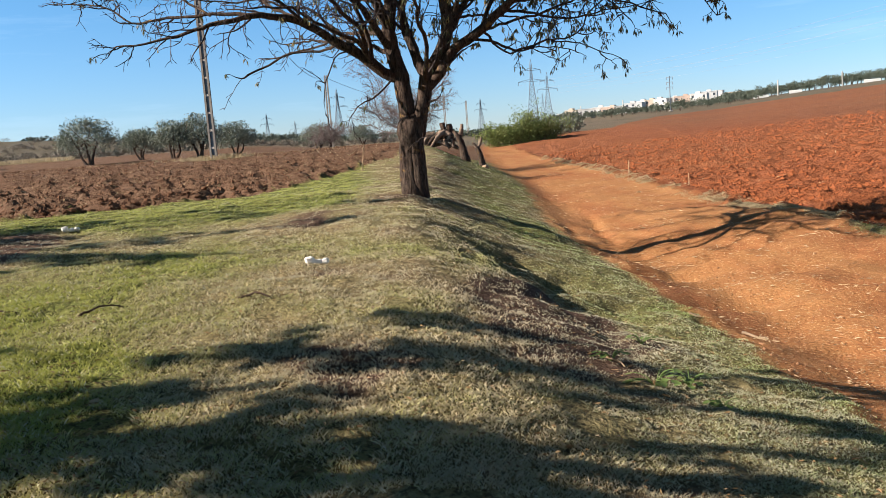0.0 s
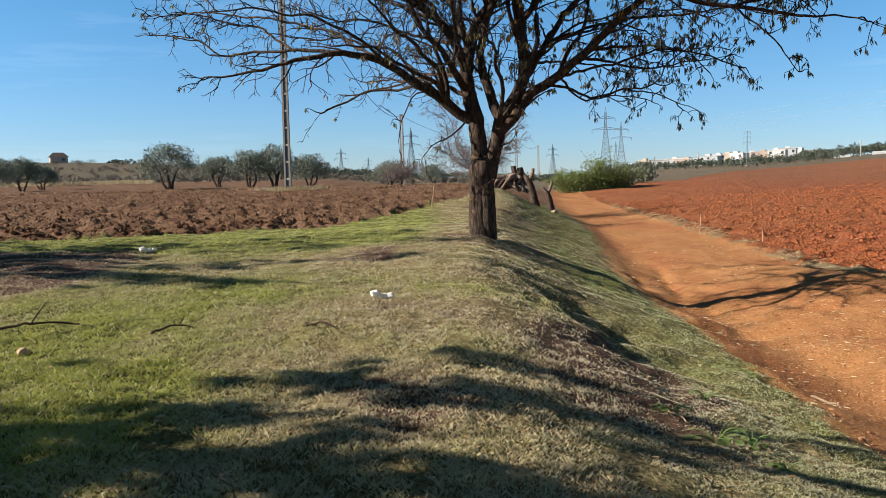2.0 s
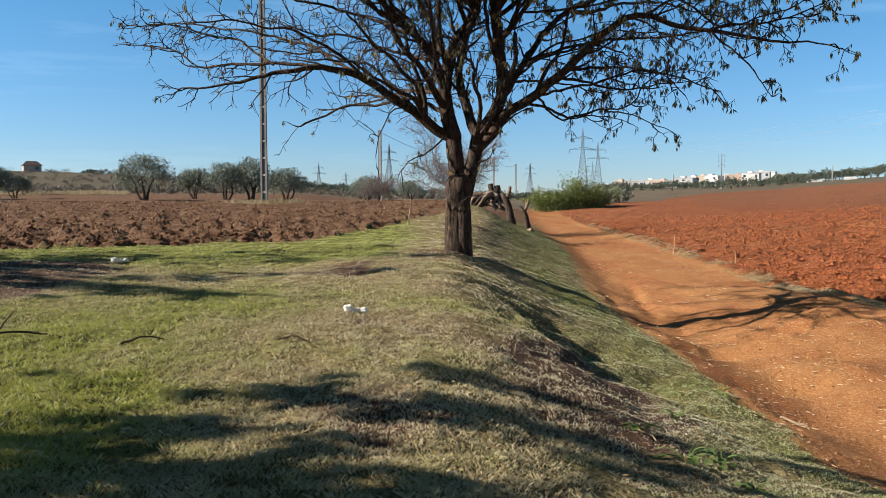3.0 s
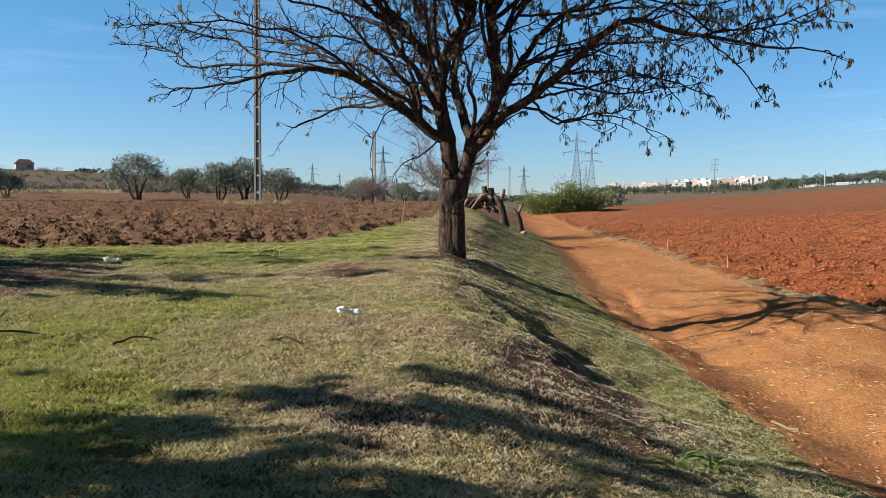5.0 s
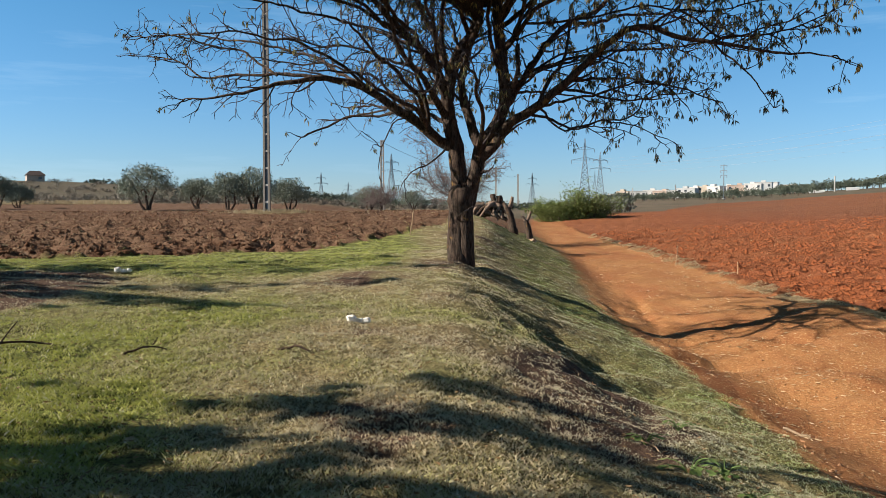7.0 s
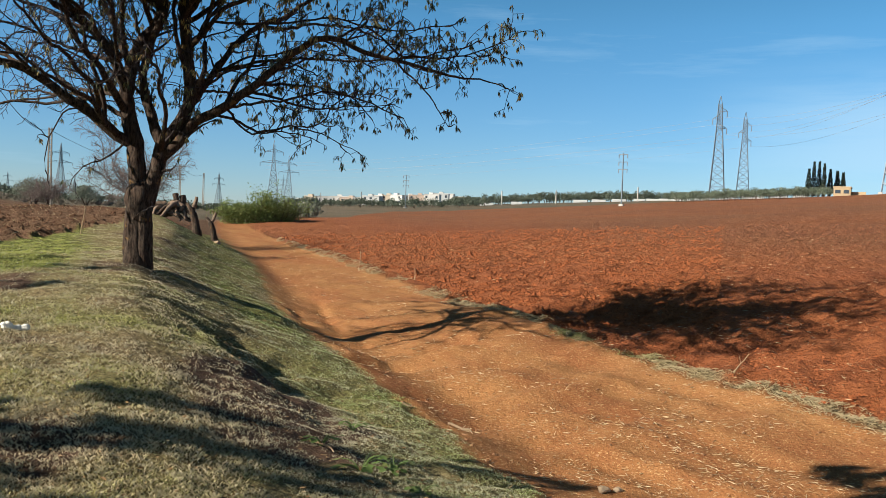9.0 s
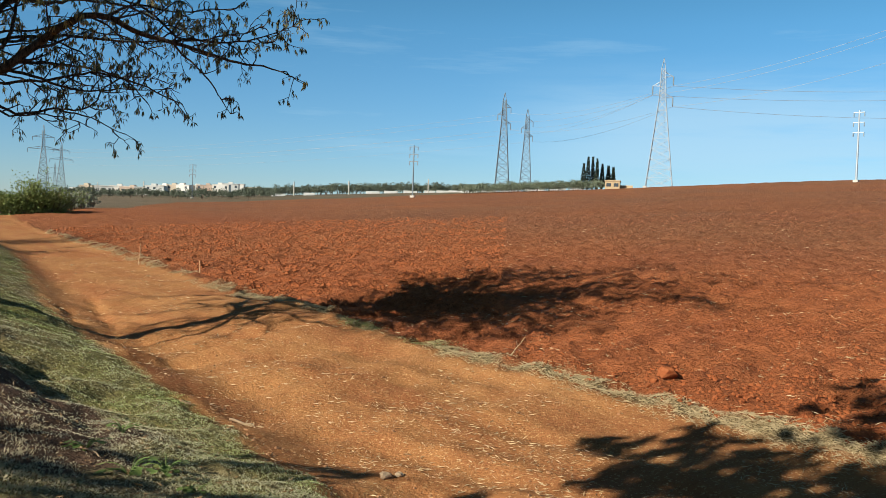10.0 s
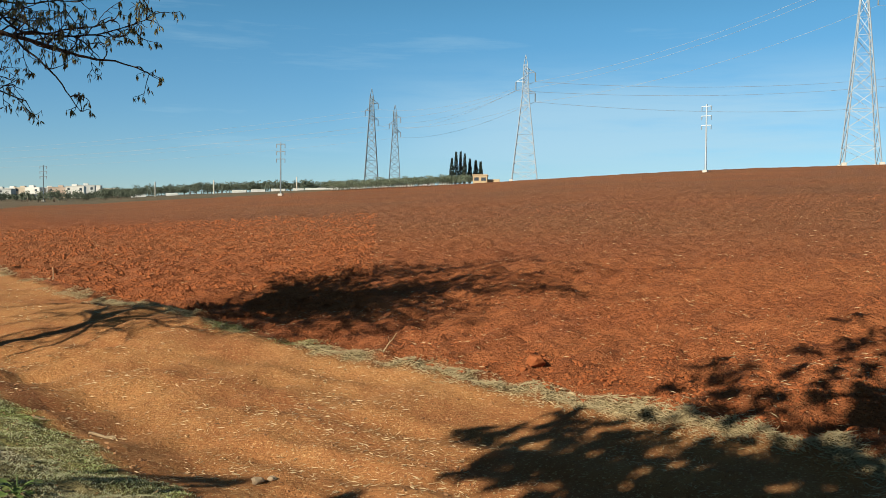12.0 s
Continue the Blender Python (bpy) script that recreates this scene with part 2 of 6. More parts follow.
# ---- materials ----
class Mat:
    """A node material with a few short cuts."""

    def __init__(self, name, rough=0.9, spec=0.2):
        self.m = bpy.data.materials.new(name)
        self.m.use_nodes = True
        self.n, self.l = self.m.node_tree.nodes, self.m.node_tree.links
        self.b = self.n["Principled BSDF"]
        self.b.inputs["Roughness"].default_value = rough
        self.b.inputs["Specular IOR Level"].default_value = spec
        self.co = self.n.new("ShaderNodeTexCoord").outputs["Object"]

    def scaled(self, s):
        mp = self.n.new("ShaderNodeMapping")
        mp.inputs["Scale"].default_value = s if isinstance(s, tuple) else (s, s, s)
        self.l.new(self.co, mp.inputs[0])
        return mp.outputs[0]

    def noise(self, scale, detail=4, rough=0.6, vec=None):
        no = self.n.new("ShaderNodeTexNoise")
        no.inputs["Scale"].default_value, no.inputs["Detail"].default_value, no.inputs["Roughness"].default_value = scale, detail, rough
        self.l.new(vec or self.co, no.inputs["Vector"])
        return no.outputs["Fac"]

    def cells(self, scale, vec=None, out="Distance"):
        vo = self.n.new("ShaderNodeTexVoronoi")
        vo.inputs["Scale"].default_value = scale
        self.l.new(vec or self.co, vo.inputs["Vector"])
        return vo.outputs[out]

    def remap(self, v, a, b, c=0.0, d=1.0):
        r = self.n.new("ShaderNodeMapRange")
        for i, x in enumerate((a, b, c, d)):
            r.inputs[i + 1].default_value = x
        self.l.new(v, r.inputs[0])
        return r.outputs[0]

    def math(self, op, a, b):
        r = self.n.new("ShaderNodeMath")
        r.operation = op
        for i, x in enumerate((a, b)):
            if isinstance(x, (int, float)):
                r.inputs[i].default_value = x
            else:
                self.l.new(x, r.inputs[i])
        return r.outputs[0]

    def mix(self, fac, a, b):
        r = self.n.new("ShaderNodeMix")
        r.data_type = "RGBA"
        for i, x in ((0, fac), (6, a), (7, b)):
            if isinstance(x, tuple):
                r.inputs[i].default_value = (*x, 1)
            elif isinstance(x, (int, float)):
                r.inputs[i].default_value = x
            else:
                self.l.new(x, r.inputs[i])
        return r.outputs[2]

    def attr(self, name):
        a = self.n.new("ShaderNodeAttribute")
        a.attribute_name = name
        return a

    def island(self):
        return self.n.new("ShaderNodeNewGeometry").outputs["Random Per Island"]

    def each(self):
        return self.n.new("ShaderNodeObjectInfo").outputs["Random"]

    def colour(self, c):
        if isinstance(c, tuple):
            self.b.inputs["Base Color"].default_value = (*c, 1)
        else:
            self.l.new(c, self.b.inputs["Base Color"])

    def bump(self, h, dist=0.02, strength=1.0):
        b = self.n.new("ShaderNodeBump")
        b.inputs["Distance"].default_value, b.inputs["Strength"].default_value = dist, strength
        self.l.new(h, b.inputs["Height"])
        self.l.new(b.outputs[0], self.b.inputs["Normal"])


def mottled(name, a, b, scale=6.0, rough=0.85, spec=0.2, dist=0.01, c=None, fine=40.0):
    """Two-tone surface with broad stains, fine grain and relief."""
    m = Mat(name, rough, spec)
    col = m.mix(m.remap(m.noise(scale, 5), 0.35, 0.65), a, b)
    if c:
        col = m.mix(m.remap(m.noise(fine, 3), 0.5, 0.75), col, c)
    m.colour(col)
    m.bump(m.noise(fine, 4), dist)
    return m.m


def leafy(name, a, b, c, rough=0.55, thin=0.0):
    """Leaves: every leaf or clump its own tone."""
    m = Mat(name, rough, 0.25)
    i = m.island()
    col = m.mix(m.remap(i, 0.0, 0.75), a, b)
    col = m.mix(m.remap(i, 0.82, 0.9), col, c)
    col = m.mix(m.remap(m.noise(1.3, 3), 0.3, 0.7, 0, 0.5), col, b)
    m.colour(col)
    if thin:
        tr, mx = m.n.new("ShaderNodeBsdfTranslucent"), m.n.new("ShaderNodeMixShader")
        mx.inputs[0].default_value = thin
        m.l.new(col, tr.inputs[0])
        m.l.new(m.b.outputs[0], mx.inputs[1])
        m.l.new(tr.outputs[0], mx.inputs[2])
        m.l.new(mx.outputs[0], m.n["Material Output"].inputs[0])
    return m.m


# soil, track and lawn in one material, parted by the masks that the ground carries
g = Mat("earth", 0.95, 0.08)
ga = g.attr("cover")
gsep = g.n.new("ShaderNodeSeparateColor")
g.l.new(ga.outputs["Color"], gsep.inputs[0])
m_grass, m_track, m_left = gsep.outputs[0], gsep.outputs[1], gsep.outputs[2]
m_far = ga.outputs["Alpha"]
red = g.mix(g.remap(g.noise(0.35, 5), 0.35, 0.7), (0.276, 0.091, 0.035), (0.33, 0.118, 0.047))
red = g.mix(g.remap(g.noise(0.05, 3), 0.45, 0.6, 0, 0.5), red, (0.234, 0.072, 0.033))
red = g.mix(g.remap(g.noise(1.3, 5, 0.65, g.scaled((0.3, 1.0, 1.0))), 0.46, 0.66, 0, 0.4), red, (0.172, 0.051, 0.023))
red = g.mix(g.remap(g.noise(5.5, 5, 0.75), 0.52, 0.64, 0, 0.55), red, (0.125, 0.034, 0.015))
red = g.mix(g.remap(g.noise(16, 4, 0.7), 0.56, 0.66, 0, 0.75), red, (0.101, 0.029, 0.013))
red = g.mix(g.remap(g.noise(11, 4, 0.7), 0.60, 0.70, 0, 0.6), red, (0.429, 0.164, 0.066))
straw_dots = g.remap(g.noise(22, 2, 0.5), 0.685, 0.73)
red = g.mix(g.math("MULTIPLY", straw_dots, g.remap(g.noise(0.6, 3), 0.4, 0.6, 0.15, 0.9)), red, (0.484, 0.328, 0.172))
brown = g.mix(g.remap(g.noise(1.2, 5), 0.35, 0.65), (0.135, 0.078, 0.047), (0.195, 0.12, 0.073))
brown = g.mix(g.remap(g.noise(6, 5, 0.75), 0.5, 0.62, 0, 0.85), brown, (0.058, 0.023, 0.012))
brown = g.mix(g.remap(g.noise(15, 4, 0.7), 0.54, 0.68), brown, (0.07, 0.029, 0.015))
brown = g.mix(g.remap(g.noise(30, 2), 0.64, 0.70, 0, 0.8), brown, (0.281, 0.203, 0.125))
tan = g.mix(g.remap(g.noise(0.8, 5), 0.35, 0.65), (0.273, 0.123, 0.047), (0.335, 0.16, 0.062))
tan = g.mix(g.remap(g.noise(0.30, 4, 0.6, g.scaled((2.2, 0.5, 1))), 0.45, 0.62, 0, 0.75), tan, (0.25, 0.09, 0.035))
tan = g.mix(g.remap(g.noise(8, 5, 0.7), 0.5, 0.68, 0, 0.5), tan, (0.211, 0.078, 0.031))
tan = g.mix(g.remap(g.noise(34, 3), 0.57, 0.66, 0, 0.85), tan, (0.484, 0.312, 0.148))
tan = g.mix(g.remap(g.noise(60, 2), 0.60, 0.68, 0, 0.7), tan, (0.156, 0.058, 0.025))
g_lush = g.attr("lush").outputs["Fac"]
thatch = g.mix(g.remap(g_lush, 0.2, 0.95), (0.281, 0.218, 0.113), (0.156, 0.176, 0.043))
# dark flecks put into the colour for the shaded gaps between blades
thatch = g.mix(g.remap(g.noise(9, 4, 0.7), 0.48, 0.62, 0, 0.45), thatch, (0.066, 0.048, 0.023))
thatch = g.mix(g.remap(g.noise(28, 4, 0.75), 0.48, 0.60, 0, 0.75), thatch, (0.039, 0.028, 0.016))
thatch = g.mix(g.remap(g.noise(44, 3, 0.7), 0.58, 0.68, 0, 0.7), thatch, (0.429, 0.367, 0.187))
thatch = g.mix(g.remap(g_lush, 0.22, 0.06), thatch, (0.105, 0.066, 0.045))
verge = g.mix(g.remap(g.noise(26, 4, 0.7), 0.42, 0.62), (0.343, 0.281, 0.156), (0.101, 0.082, 0.043))
far = g.mix(g.remap(g.noise(0.012, 4), 0.4, 0.6), (0.155, 0.122, 0.084), (0.115, 0.098, 0.068))
far = g.mix(g.remap(g.noise(0.35, 4, 0.7), 0.5, 0.68, 0, 0.6), far, (0.07, 0.062, 0.04))
col = g.mix(m_left, red, brown)
col = g.mix(m_far, col, far)
col = g.mix(m_track, col, tan)
col = g.mix(m_grass, col, thatch)
col = g.mix(g.attr("verge").outputs["Fac"], col, verge)
g.colour(col)
relief = g.math("ADD", g.math("MULTIPLY", g.noise(7, 6, 0.7), 1.0), g.math("MULTIPLY", g.noise(21, 3, 0.6), 0.5))
calm = g.math("SUBTRACT", 1.0, g.math("MULTIPLY", m_track, 0.70))
broad = g.math("MULTIPLY", g.noise(3.2, 6, 0.8), 1.2)
g.bump(g.math("MULTIPLY", g.math("ADD", relief, g.math("MULTIPLY", broad, g.math("SUBTRACT", 1.0, m_grass))), calm), 0.085)
EARTH = g.m

def bark_material():
    m = Mat("bark", 0.95, 0.12)
    v = m.scaled((1.0, 1.0, 0.22))
    ridges = m.noise(26, 6, 0.75, v)
    col = m.mix(m.remap(ridges, 0.38, 0.62), (0.012, 0.009, 0.007), (0.135, 0.098, 0.073))
    col = m.mix(m.remap(m.noise(3.0, 4), 0.45, 0.7, 0, 0.6), col, (0.082, 0.047, 0.033))
    col = m.mix(m.remap(m.noise(4.5, 5), 0.61, 0.69, 0, 0.85), col, (0.265, 0.156, 0.055))
    m.colour(col)
    m.bump(ridges, 0.06)
    return m.m


BARK = bark_material()
TWIG = mottled("twig_bark", (0.043, 0.035, 0.035), (0.078, 0.062, 0.058), 9, 0.9, 0.15)
GREY_TWIG = mottled("grey_twig", (0.133, 0.101, 0.09), (0.195, 0.156, 0.14), 5, 0.9, 0.15)
DEAD_WOOD = mottled("dead_wood", (0.281, 0.203, 0.148), (0.164, 0.113, 0.078), 3, 0.95, 0.1, 0.03, (0.047, 0.031, 0.023), 14)
ALMOND = leafy("almond_leaf", (0.095, 0.105, 0.055), (0.135, 0.14, 0.07), (0.34, 0.25, 0.08), thin=0.38)
ALMOND_DRY = leafy("almond_leaf_dry", (0.42, 0.31, 0.10), (0.48, 0.36, 0.14), (0.30, 0.19, 0.06), thin=0.4)
OLIVE = leafy("olive_leaf", (0.15, 0.175, 0.125), (0.20, 0.22, 0.165), (0.095, 0.115, 0.075))
GROVE = leafy("grove_leaf", (0.101, 0.125, 0.082), (0.133, 0.156, 0.105), (0.07, 0.09, 0.058))
FAR_GREEN = leafy("far_tree_leaf", (0.074, 0.094, 0.066), (0.098, 0.113, 0.078), (0.055, 0.07, 0.048))
CYPRESS = leafy("cypress_leaf", (0.014, 0.023, 0.016), (0.023, 0.035, 0.023), (0.009, 0.016, 0.011))
BUSH = leafy("bush_leaf", (0.10, 0.15, 0.04), (0.19, 0.225, 0.062), (0.05, 0.072, 0.022), thin=0.25)
SCRUB = leafy("scrub_leaf", (0.187, 0.152, 0.117), (0.14, 0.121, 0.09), (0.218, 0.179, 0.133))
CONCRETE = mottled("concrete", (0.52, 0.48, 0.42), (0.42, 0.385, 0.335), 3, 0.9, 0.2, 0.004, (0.30, 0.27, 0.24), 25)
POLE_CONCRETE = mottled("weathered_concrete", (0.27, 0.245, 0.205), (0.19, 0.17, 0.145), 3, 0.9, 0.2, 0.004, (0.13, 0.115, 0.10), 25)
STEEL = Mat("galvanised_steel", 0.5, 0.5)
STEEL.b.inputs["Metallic"].default_value = 0.3
STEEL.colour(STEEL.mix(STEEL.noise(0.6, 3), (0.29, 0.345, 0.39), (0.38, 0.43, 0.47)))
STEEL = STEEL.m
DARK_STEEL = mottled("weathered_steel", (0.115, 0.145, 0.17), (0.165, 0.20, 0.225), 1.5, 0.6, 0.4)
WIRE = mottled("aluminium_wire", (0.30, 0.34, 0.38), (0.24, 0.28, 0.32), 0.2, 0.5, 0.4)
CABLE = mottled("black_cable", (0.03, 0.03, 0.032), (0.05, 0.05, 0.05), 1.0, 0.6, 0.3)
PLASTIC = mottled("white_plastic", (0.82, 0.80, 0.74), (0.74, 0.71, 0.63), 14, 0.5, 0.4)
STICK = mottled("weathered_stick", (0.46, 0.34, 0.21), (0.36, 0.25, 0.15), 5, 0.9, 0.1)
DARK_STICK = mottled("dark_stick", (0.039, 0.027, 0.02), (0.07, 0.047, 0.031), 9, 0.9, 0.1)
STONE = mottled("pale_stone", (0.374, 0.281, 0.187), (0.296, 0.203, 0.125), 12, 0.9, 0.15, 0.01)
CLOD = mottled("soil_clod", (0.285, 0.089, 0.033), (0.205, 0.062, 0.025), 8, 0.98, 0.03, 0.02, (0.296, 0.105, 0.043), 20)
CLOD_FAR = mottled("dry_soil_clod", (0.215, 0.078, 0.036), (0.155, 0.055, 0.027), 8, 0.98, 0.03, 0.02, (0.25, 0.095, 0.045), 20)
CRUMB = mottled("track_crumb", (0.312, 0.172, 0.09), (0.242, 0.117, 0.058), 12, 0.95, 0.05, 0.005)
CLOD_BROWN = mottled("brown_clod", (0.156, 0.082, 0.047), (0.094, 0.047, 0.027), 5, 0.98, 0.03, 0.03, (0.179, 0.098, 0.055), 16)


def plaster(name, a, b):
    return mottled(name, a, b, 0.4, 0.9, 0.15)


SHED_WALL = plaster("shed_sheet", (0.52, 0.52, 0.50), (0.44, 0.44, 0.42))
WHITE_WALL = plaster("white_plaster", (0.64, 0.62, 0.58), (0.54, 0.52, 0.48))
CREAM_WALL = plaster("cream_plaster", (0.48, 0.41, 0.32), (0.42, 0.35, 0.27))
PINK_WALL = plaster("ochre_plaster", (0.46, 0.36, 0.29), (0.40, 0.31, 0.25))
TAN_WALL = plaster("tan_block", (0.44, 0.33, 0.20), (0.38, 0.28, 0.17))
ROOF_DARK = plaster("dark_roof", (0.094, 0.07, 0.062), (0.07, 0.055, 0.051))
# dark window panes; also the sheet that imitates shade inside the ladder poles
GLASS_AND_SHADE = mottled("dark_pane_and_shade", (0.04, 0.05, 0.06), (0.06, 0.07, 0.08), 1.0, 0.15, 0.5)


def blade_material(name, dry, green, pale, cool=None):
    m = Mat(name, 0.6, 0.2)
    i = m.island()
    k = m.math("ADD", m.attr("lush").outputs["Fac"], m.remap(i, 0, 1, -0.3, 0.3))
    c = m.mix(m.remap(k, 0.3, 0.95), dry, green)
    if cool:
        sx = m.n.new("ShaderNodeSeparateXYZ")
        m.l.new(m.co, sx.inputs[0])
        c = m.mix(m.remap(sx.outputs[0], 0.7, 1.9, 0.0, 0.75), c, m.mix(m.remap(k, 0.2, 0.9), (0.40, 0.39, 0.27), cool))
    c = m.mix(m.remap(i, 0.9, 0.97), c, pale)
    c = m.mix(m.remap(m.noise(2.0, 3), 0.3, 0.7, 0, 0.25), c, (0.281, 0.218, 0.109))
    m.colour(c)
    tr, mx = m.n.new("ShaderNodeBsdfTranslucent"), m.n.new("ShaderNodeMixShader")
    mx.inputs[0].default_value = 0.22
    m.l.new(c, tr.inputs[0])
    m.l.new(m.b.outputs[0], mx.inputs[1])
    m.l.new(tr.outputs[0], mx.inputs[2])
    m.l.new(mx.outputs[0], m.n["Material Output"].inputs[0])
    return m.m


GRASS = blade_material("grass_blade", (0.56, 0.49, 0.33), (0.43, 0.455, 0.11), (0.66, 0.62, 0.47), cool=(0.22, 0.32, 0.115))
STRAW = blade_material("straw", (0.46, 0.37, 0.22), (0.20, 0.22, 0.07), (0.56, 0.47, 0.31))
STRAW_BIT = leafy("straw_bit", (0.429, 0.312, 0.172), (0.499, 0.382, 0.226), (0.328, 0.211, 0.101))
FALLEN = leafy("fallen_leaf", (0.265, 0.172, 0.078), (0.187, 0.109, 0.047), (0.351, 0.265, 0.148))
WEED_LEAF = leafy("weed_leaf", (0.11, 0.17, 0.045), (0.145, 0.21, 0.06), (0.19, 0.20, 0.07), thin=0.25)

# ---- builders ----
def mesh_object(name, verts, faces, material, parent=None, label="", smooth=True):
    me = bpy.data.meshes.new(name)
    me.from_pydata([tuple(v) for v in verts], [], [tuple(f) for f in faces])
    if smooth:
        me.polygons.foreach_set("use_smooth", np.ones(len(me.polygons), bool))
    for m in material if isinstance(material, (list, tuple)) else [material]:
        me.materials.append(m)
    ob = new(name, me)
    if parent:
        ob.parent = parent
    return tagged(ob, label=label)


def array_object(name, verts, faces, material, parent=None, label="", smooth=False):
    """The same from numpy arrays, all faces with the same number of corners; quick for big meshes."""
    verts, faces = np.asarray(verts, np.float32), np.asarray(faces, np.int32)
    me = bpy.data.meshes.new(name)
    k = faces.shape[1]
    me.vertices.add(len(verts))
    me.vertices.foreach_set("co", verts.ravel())
    me.loops.add(faces.size)
    me.loops.foreach_set("vertex_index", faces.ravel())
    me.polygons.add(len(faces))
    me.polygons.foreach_set("loop_start", np.arange(0, faces.size, k, dtype=np.int32))
    me.polygons.foreach_set("use_smooth", np.full(len(faces), smooth))
    me.update(calc_edges=True)
    me.materials.append(material)
    ob = new(name, me)
    if parent:
        ob.parent = parent
    return tagged(ob, label=label)


def part(name, bm, material, parent, label="", smooth=False):
    me = bpy.data.meshes.new(name)
    bm.normal_update()
    bm.to_mesh(me)
    bm.free()
    if smooth:
        me.polygons.foreach_set("use_smooth", np.ones(len(me.polygons), bool))
    me.materials.append(material)
    ob = new(name, me)
    ob.parent = parent
    return tagged(ob, label=label)


def thing(name, x, y, z=None, turn=0.0, label="", category="", group="", kind=""):
    ob = new(name)
    ob.empty_display_size = 0.2
    ob.matrix_basis = pose(x, y, float(ground_z(x, y)) if z is None else z, 0, 0, turn)
    return tagged(ob, label, category, group, kind)


def box(bm, x0, x1, y0, y1, z0, z1, bevel=0.0):
    m = Matrix.Translation(((x0 + x1) / 2, (y0 + y1) / 2, (z0 + z1) / 2)) @ Matrix.Diagonal((x1 - x0, y1 - y0, z1 - z0, 1))
    made = bmesh.ops.create_cube(bm, size=1, matrix=m)["verts"]
    if bevel:
        es = list({e for v in made for e in v.link_edges})
        bmesh.ops.bevel(bm, geom=es, offset=bevel, segments=1, affect="EDGES")
    return bm


def beam(bm, a, b, w):
    """A square bar from a to b."""
    a, b = Vector(a), Vector(b)
    q = (b - a).to_track_quat("Z", "Y").to_matrix().to_4x4()
    bmesh.ops.create_cube(bm, size=1, matrix=Matrix.Translation((a + b) / 2) @ q @ Matrix.Diagonal((w, w, (b - a).length, 1)))


class Tubes:
    """Many tapered limbs gathered into one mesh."""

    def __init__(self):
        self.v, self.f, self.n = [], [], 0

    def add(self, pts, rad, sides, lump=0.0, rng=None):
        pts = np.asarray(pts, float)
        tan_ = np.gradient(pts, axis=0)
        tan_ /= np.linalg.norm(tan_, axis=1)[:, None] + 1e-9
        ref = np.array([0.31, 0.95, 0.05]) if abs(tan_[0][2]) > 0.9 else np.array([0.0, 0.0, 1.0])
        u = np.cross(tan_, ref)
        u /= np.linalg.norm(u, axis=1)[:, None] + 1e-9
        w = np.cross(tan_, u)
        a = np.linspace(0, 2 * math.pi, sides, endpoint=False)
        r = np.asarray(rad, float)[:, None]
        if lump and rng is not None:
            r = r * (1 + lump * (rng.random((len(pts), sides)) - 0.5))
        else:
            r = np.repeat(r, sides, 1)
        ring = pts[:, None, :] + r[..., None] * (np.cos(a)[None, :, None] * u[:, None, :] + np.sin(a)[None, :, None] * w[:, None, :])
        k = len(pts)
        self.v.append(ring.reshape(-1, 3))
        i = np.arange(k - 1)[:, None] * sides + np.arange(sides)[None, :]
        j = np.arange(k - 1)[:, None] * sides + (np.arange(sides)[None, :] + 1) % sides
        self.f.append(np.stack([i, j, j + sides, i + sides], -1).reshape(-1, 4) + self.n)
        self.n += k * sides

    def make(self, name, material, parent, label="", smooth=True):
        return array_object(name, np.concatenate(self.v), np.concatenate(self.f), material, parent, label, smooth)


def curve_through(ctrl, step):
    """Points along a smooth line through the control points."""
    c = np.asarray(ctrl, float)
    c = np.vstack([2 * c[0] - c[1], c, 2 * c[-1] - c[-2]])
    out = []
    for i in range(1, len(c) - 2):
        n = max(2, int(np.linalg.norm(c[i + 1] - c[i]) / step))
        t = np.linspace(0, 1, n, endpoint=False)[:, None]
        p0, p1, p2, p3 = c[i - 1:i + 3]
        out.append(0.5 * (2 * p1 + (p2 - p0) * t + (2 * p0 - 5 * p1 + 4 * p2 - p3) * t ** 2 + (3 * p1 - p0 - 3 * p2 + p3) * t ** 3))
    return np.vstack([*out, c[-2][None]])


def unit(v):
    return v / (np.linalg.norm(v) + 1e-9)


def leaf_cloud(at, along, size, rng, width=0.24, fold=0.3):
    """Slender folded leaves: at and along are arrays; two quads a leaf."""
    n = len(at)
    along = along / (np.linalg.norm(along, axis=1)[:, None] + 1e-9)
    side = np.cross(along, rng.normal(size=(n, 3)))
    side /= np.linalg.norm(side, axis=1)[:, None] + 1e-9
    up = np.cross(along, side)
    L = (size * (0.7 + 0.6 * rng.random(n)))[:, None] if np.ndim(size) == 0 else size[:, None]
    W = L * width
    base, tip = at, at + along * L
    mid = at + along * L * 0.45
    l, r = mid + side * W / 2 + up * W * fold, mid - side * W / 2 + up * W * fold
    v = np.stack([base, l, tip, r], 1).reshape(-1, 3)
    i = np.arange(n)[:, None] * 4
    return v, np.concatenate([i + np.array([[0, 1, 2]]), i + np.array([[0, 2, 3]])], 0)

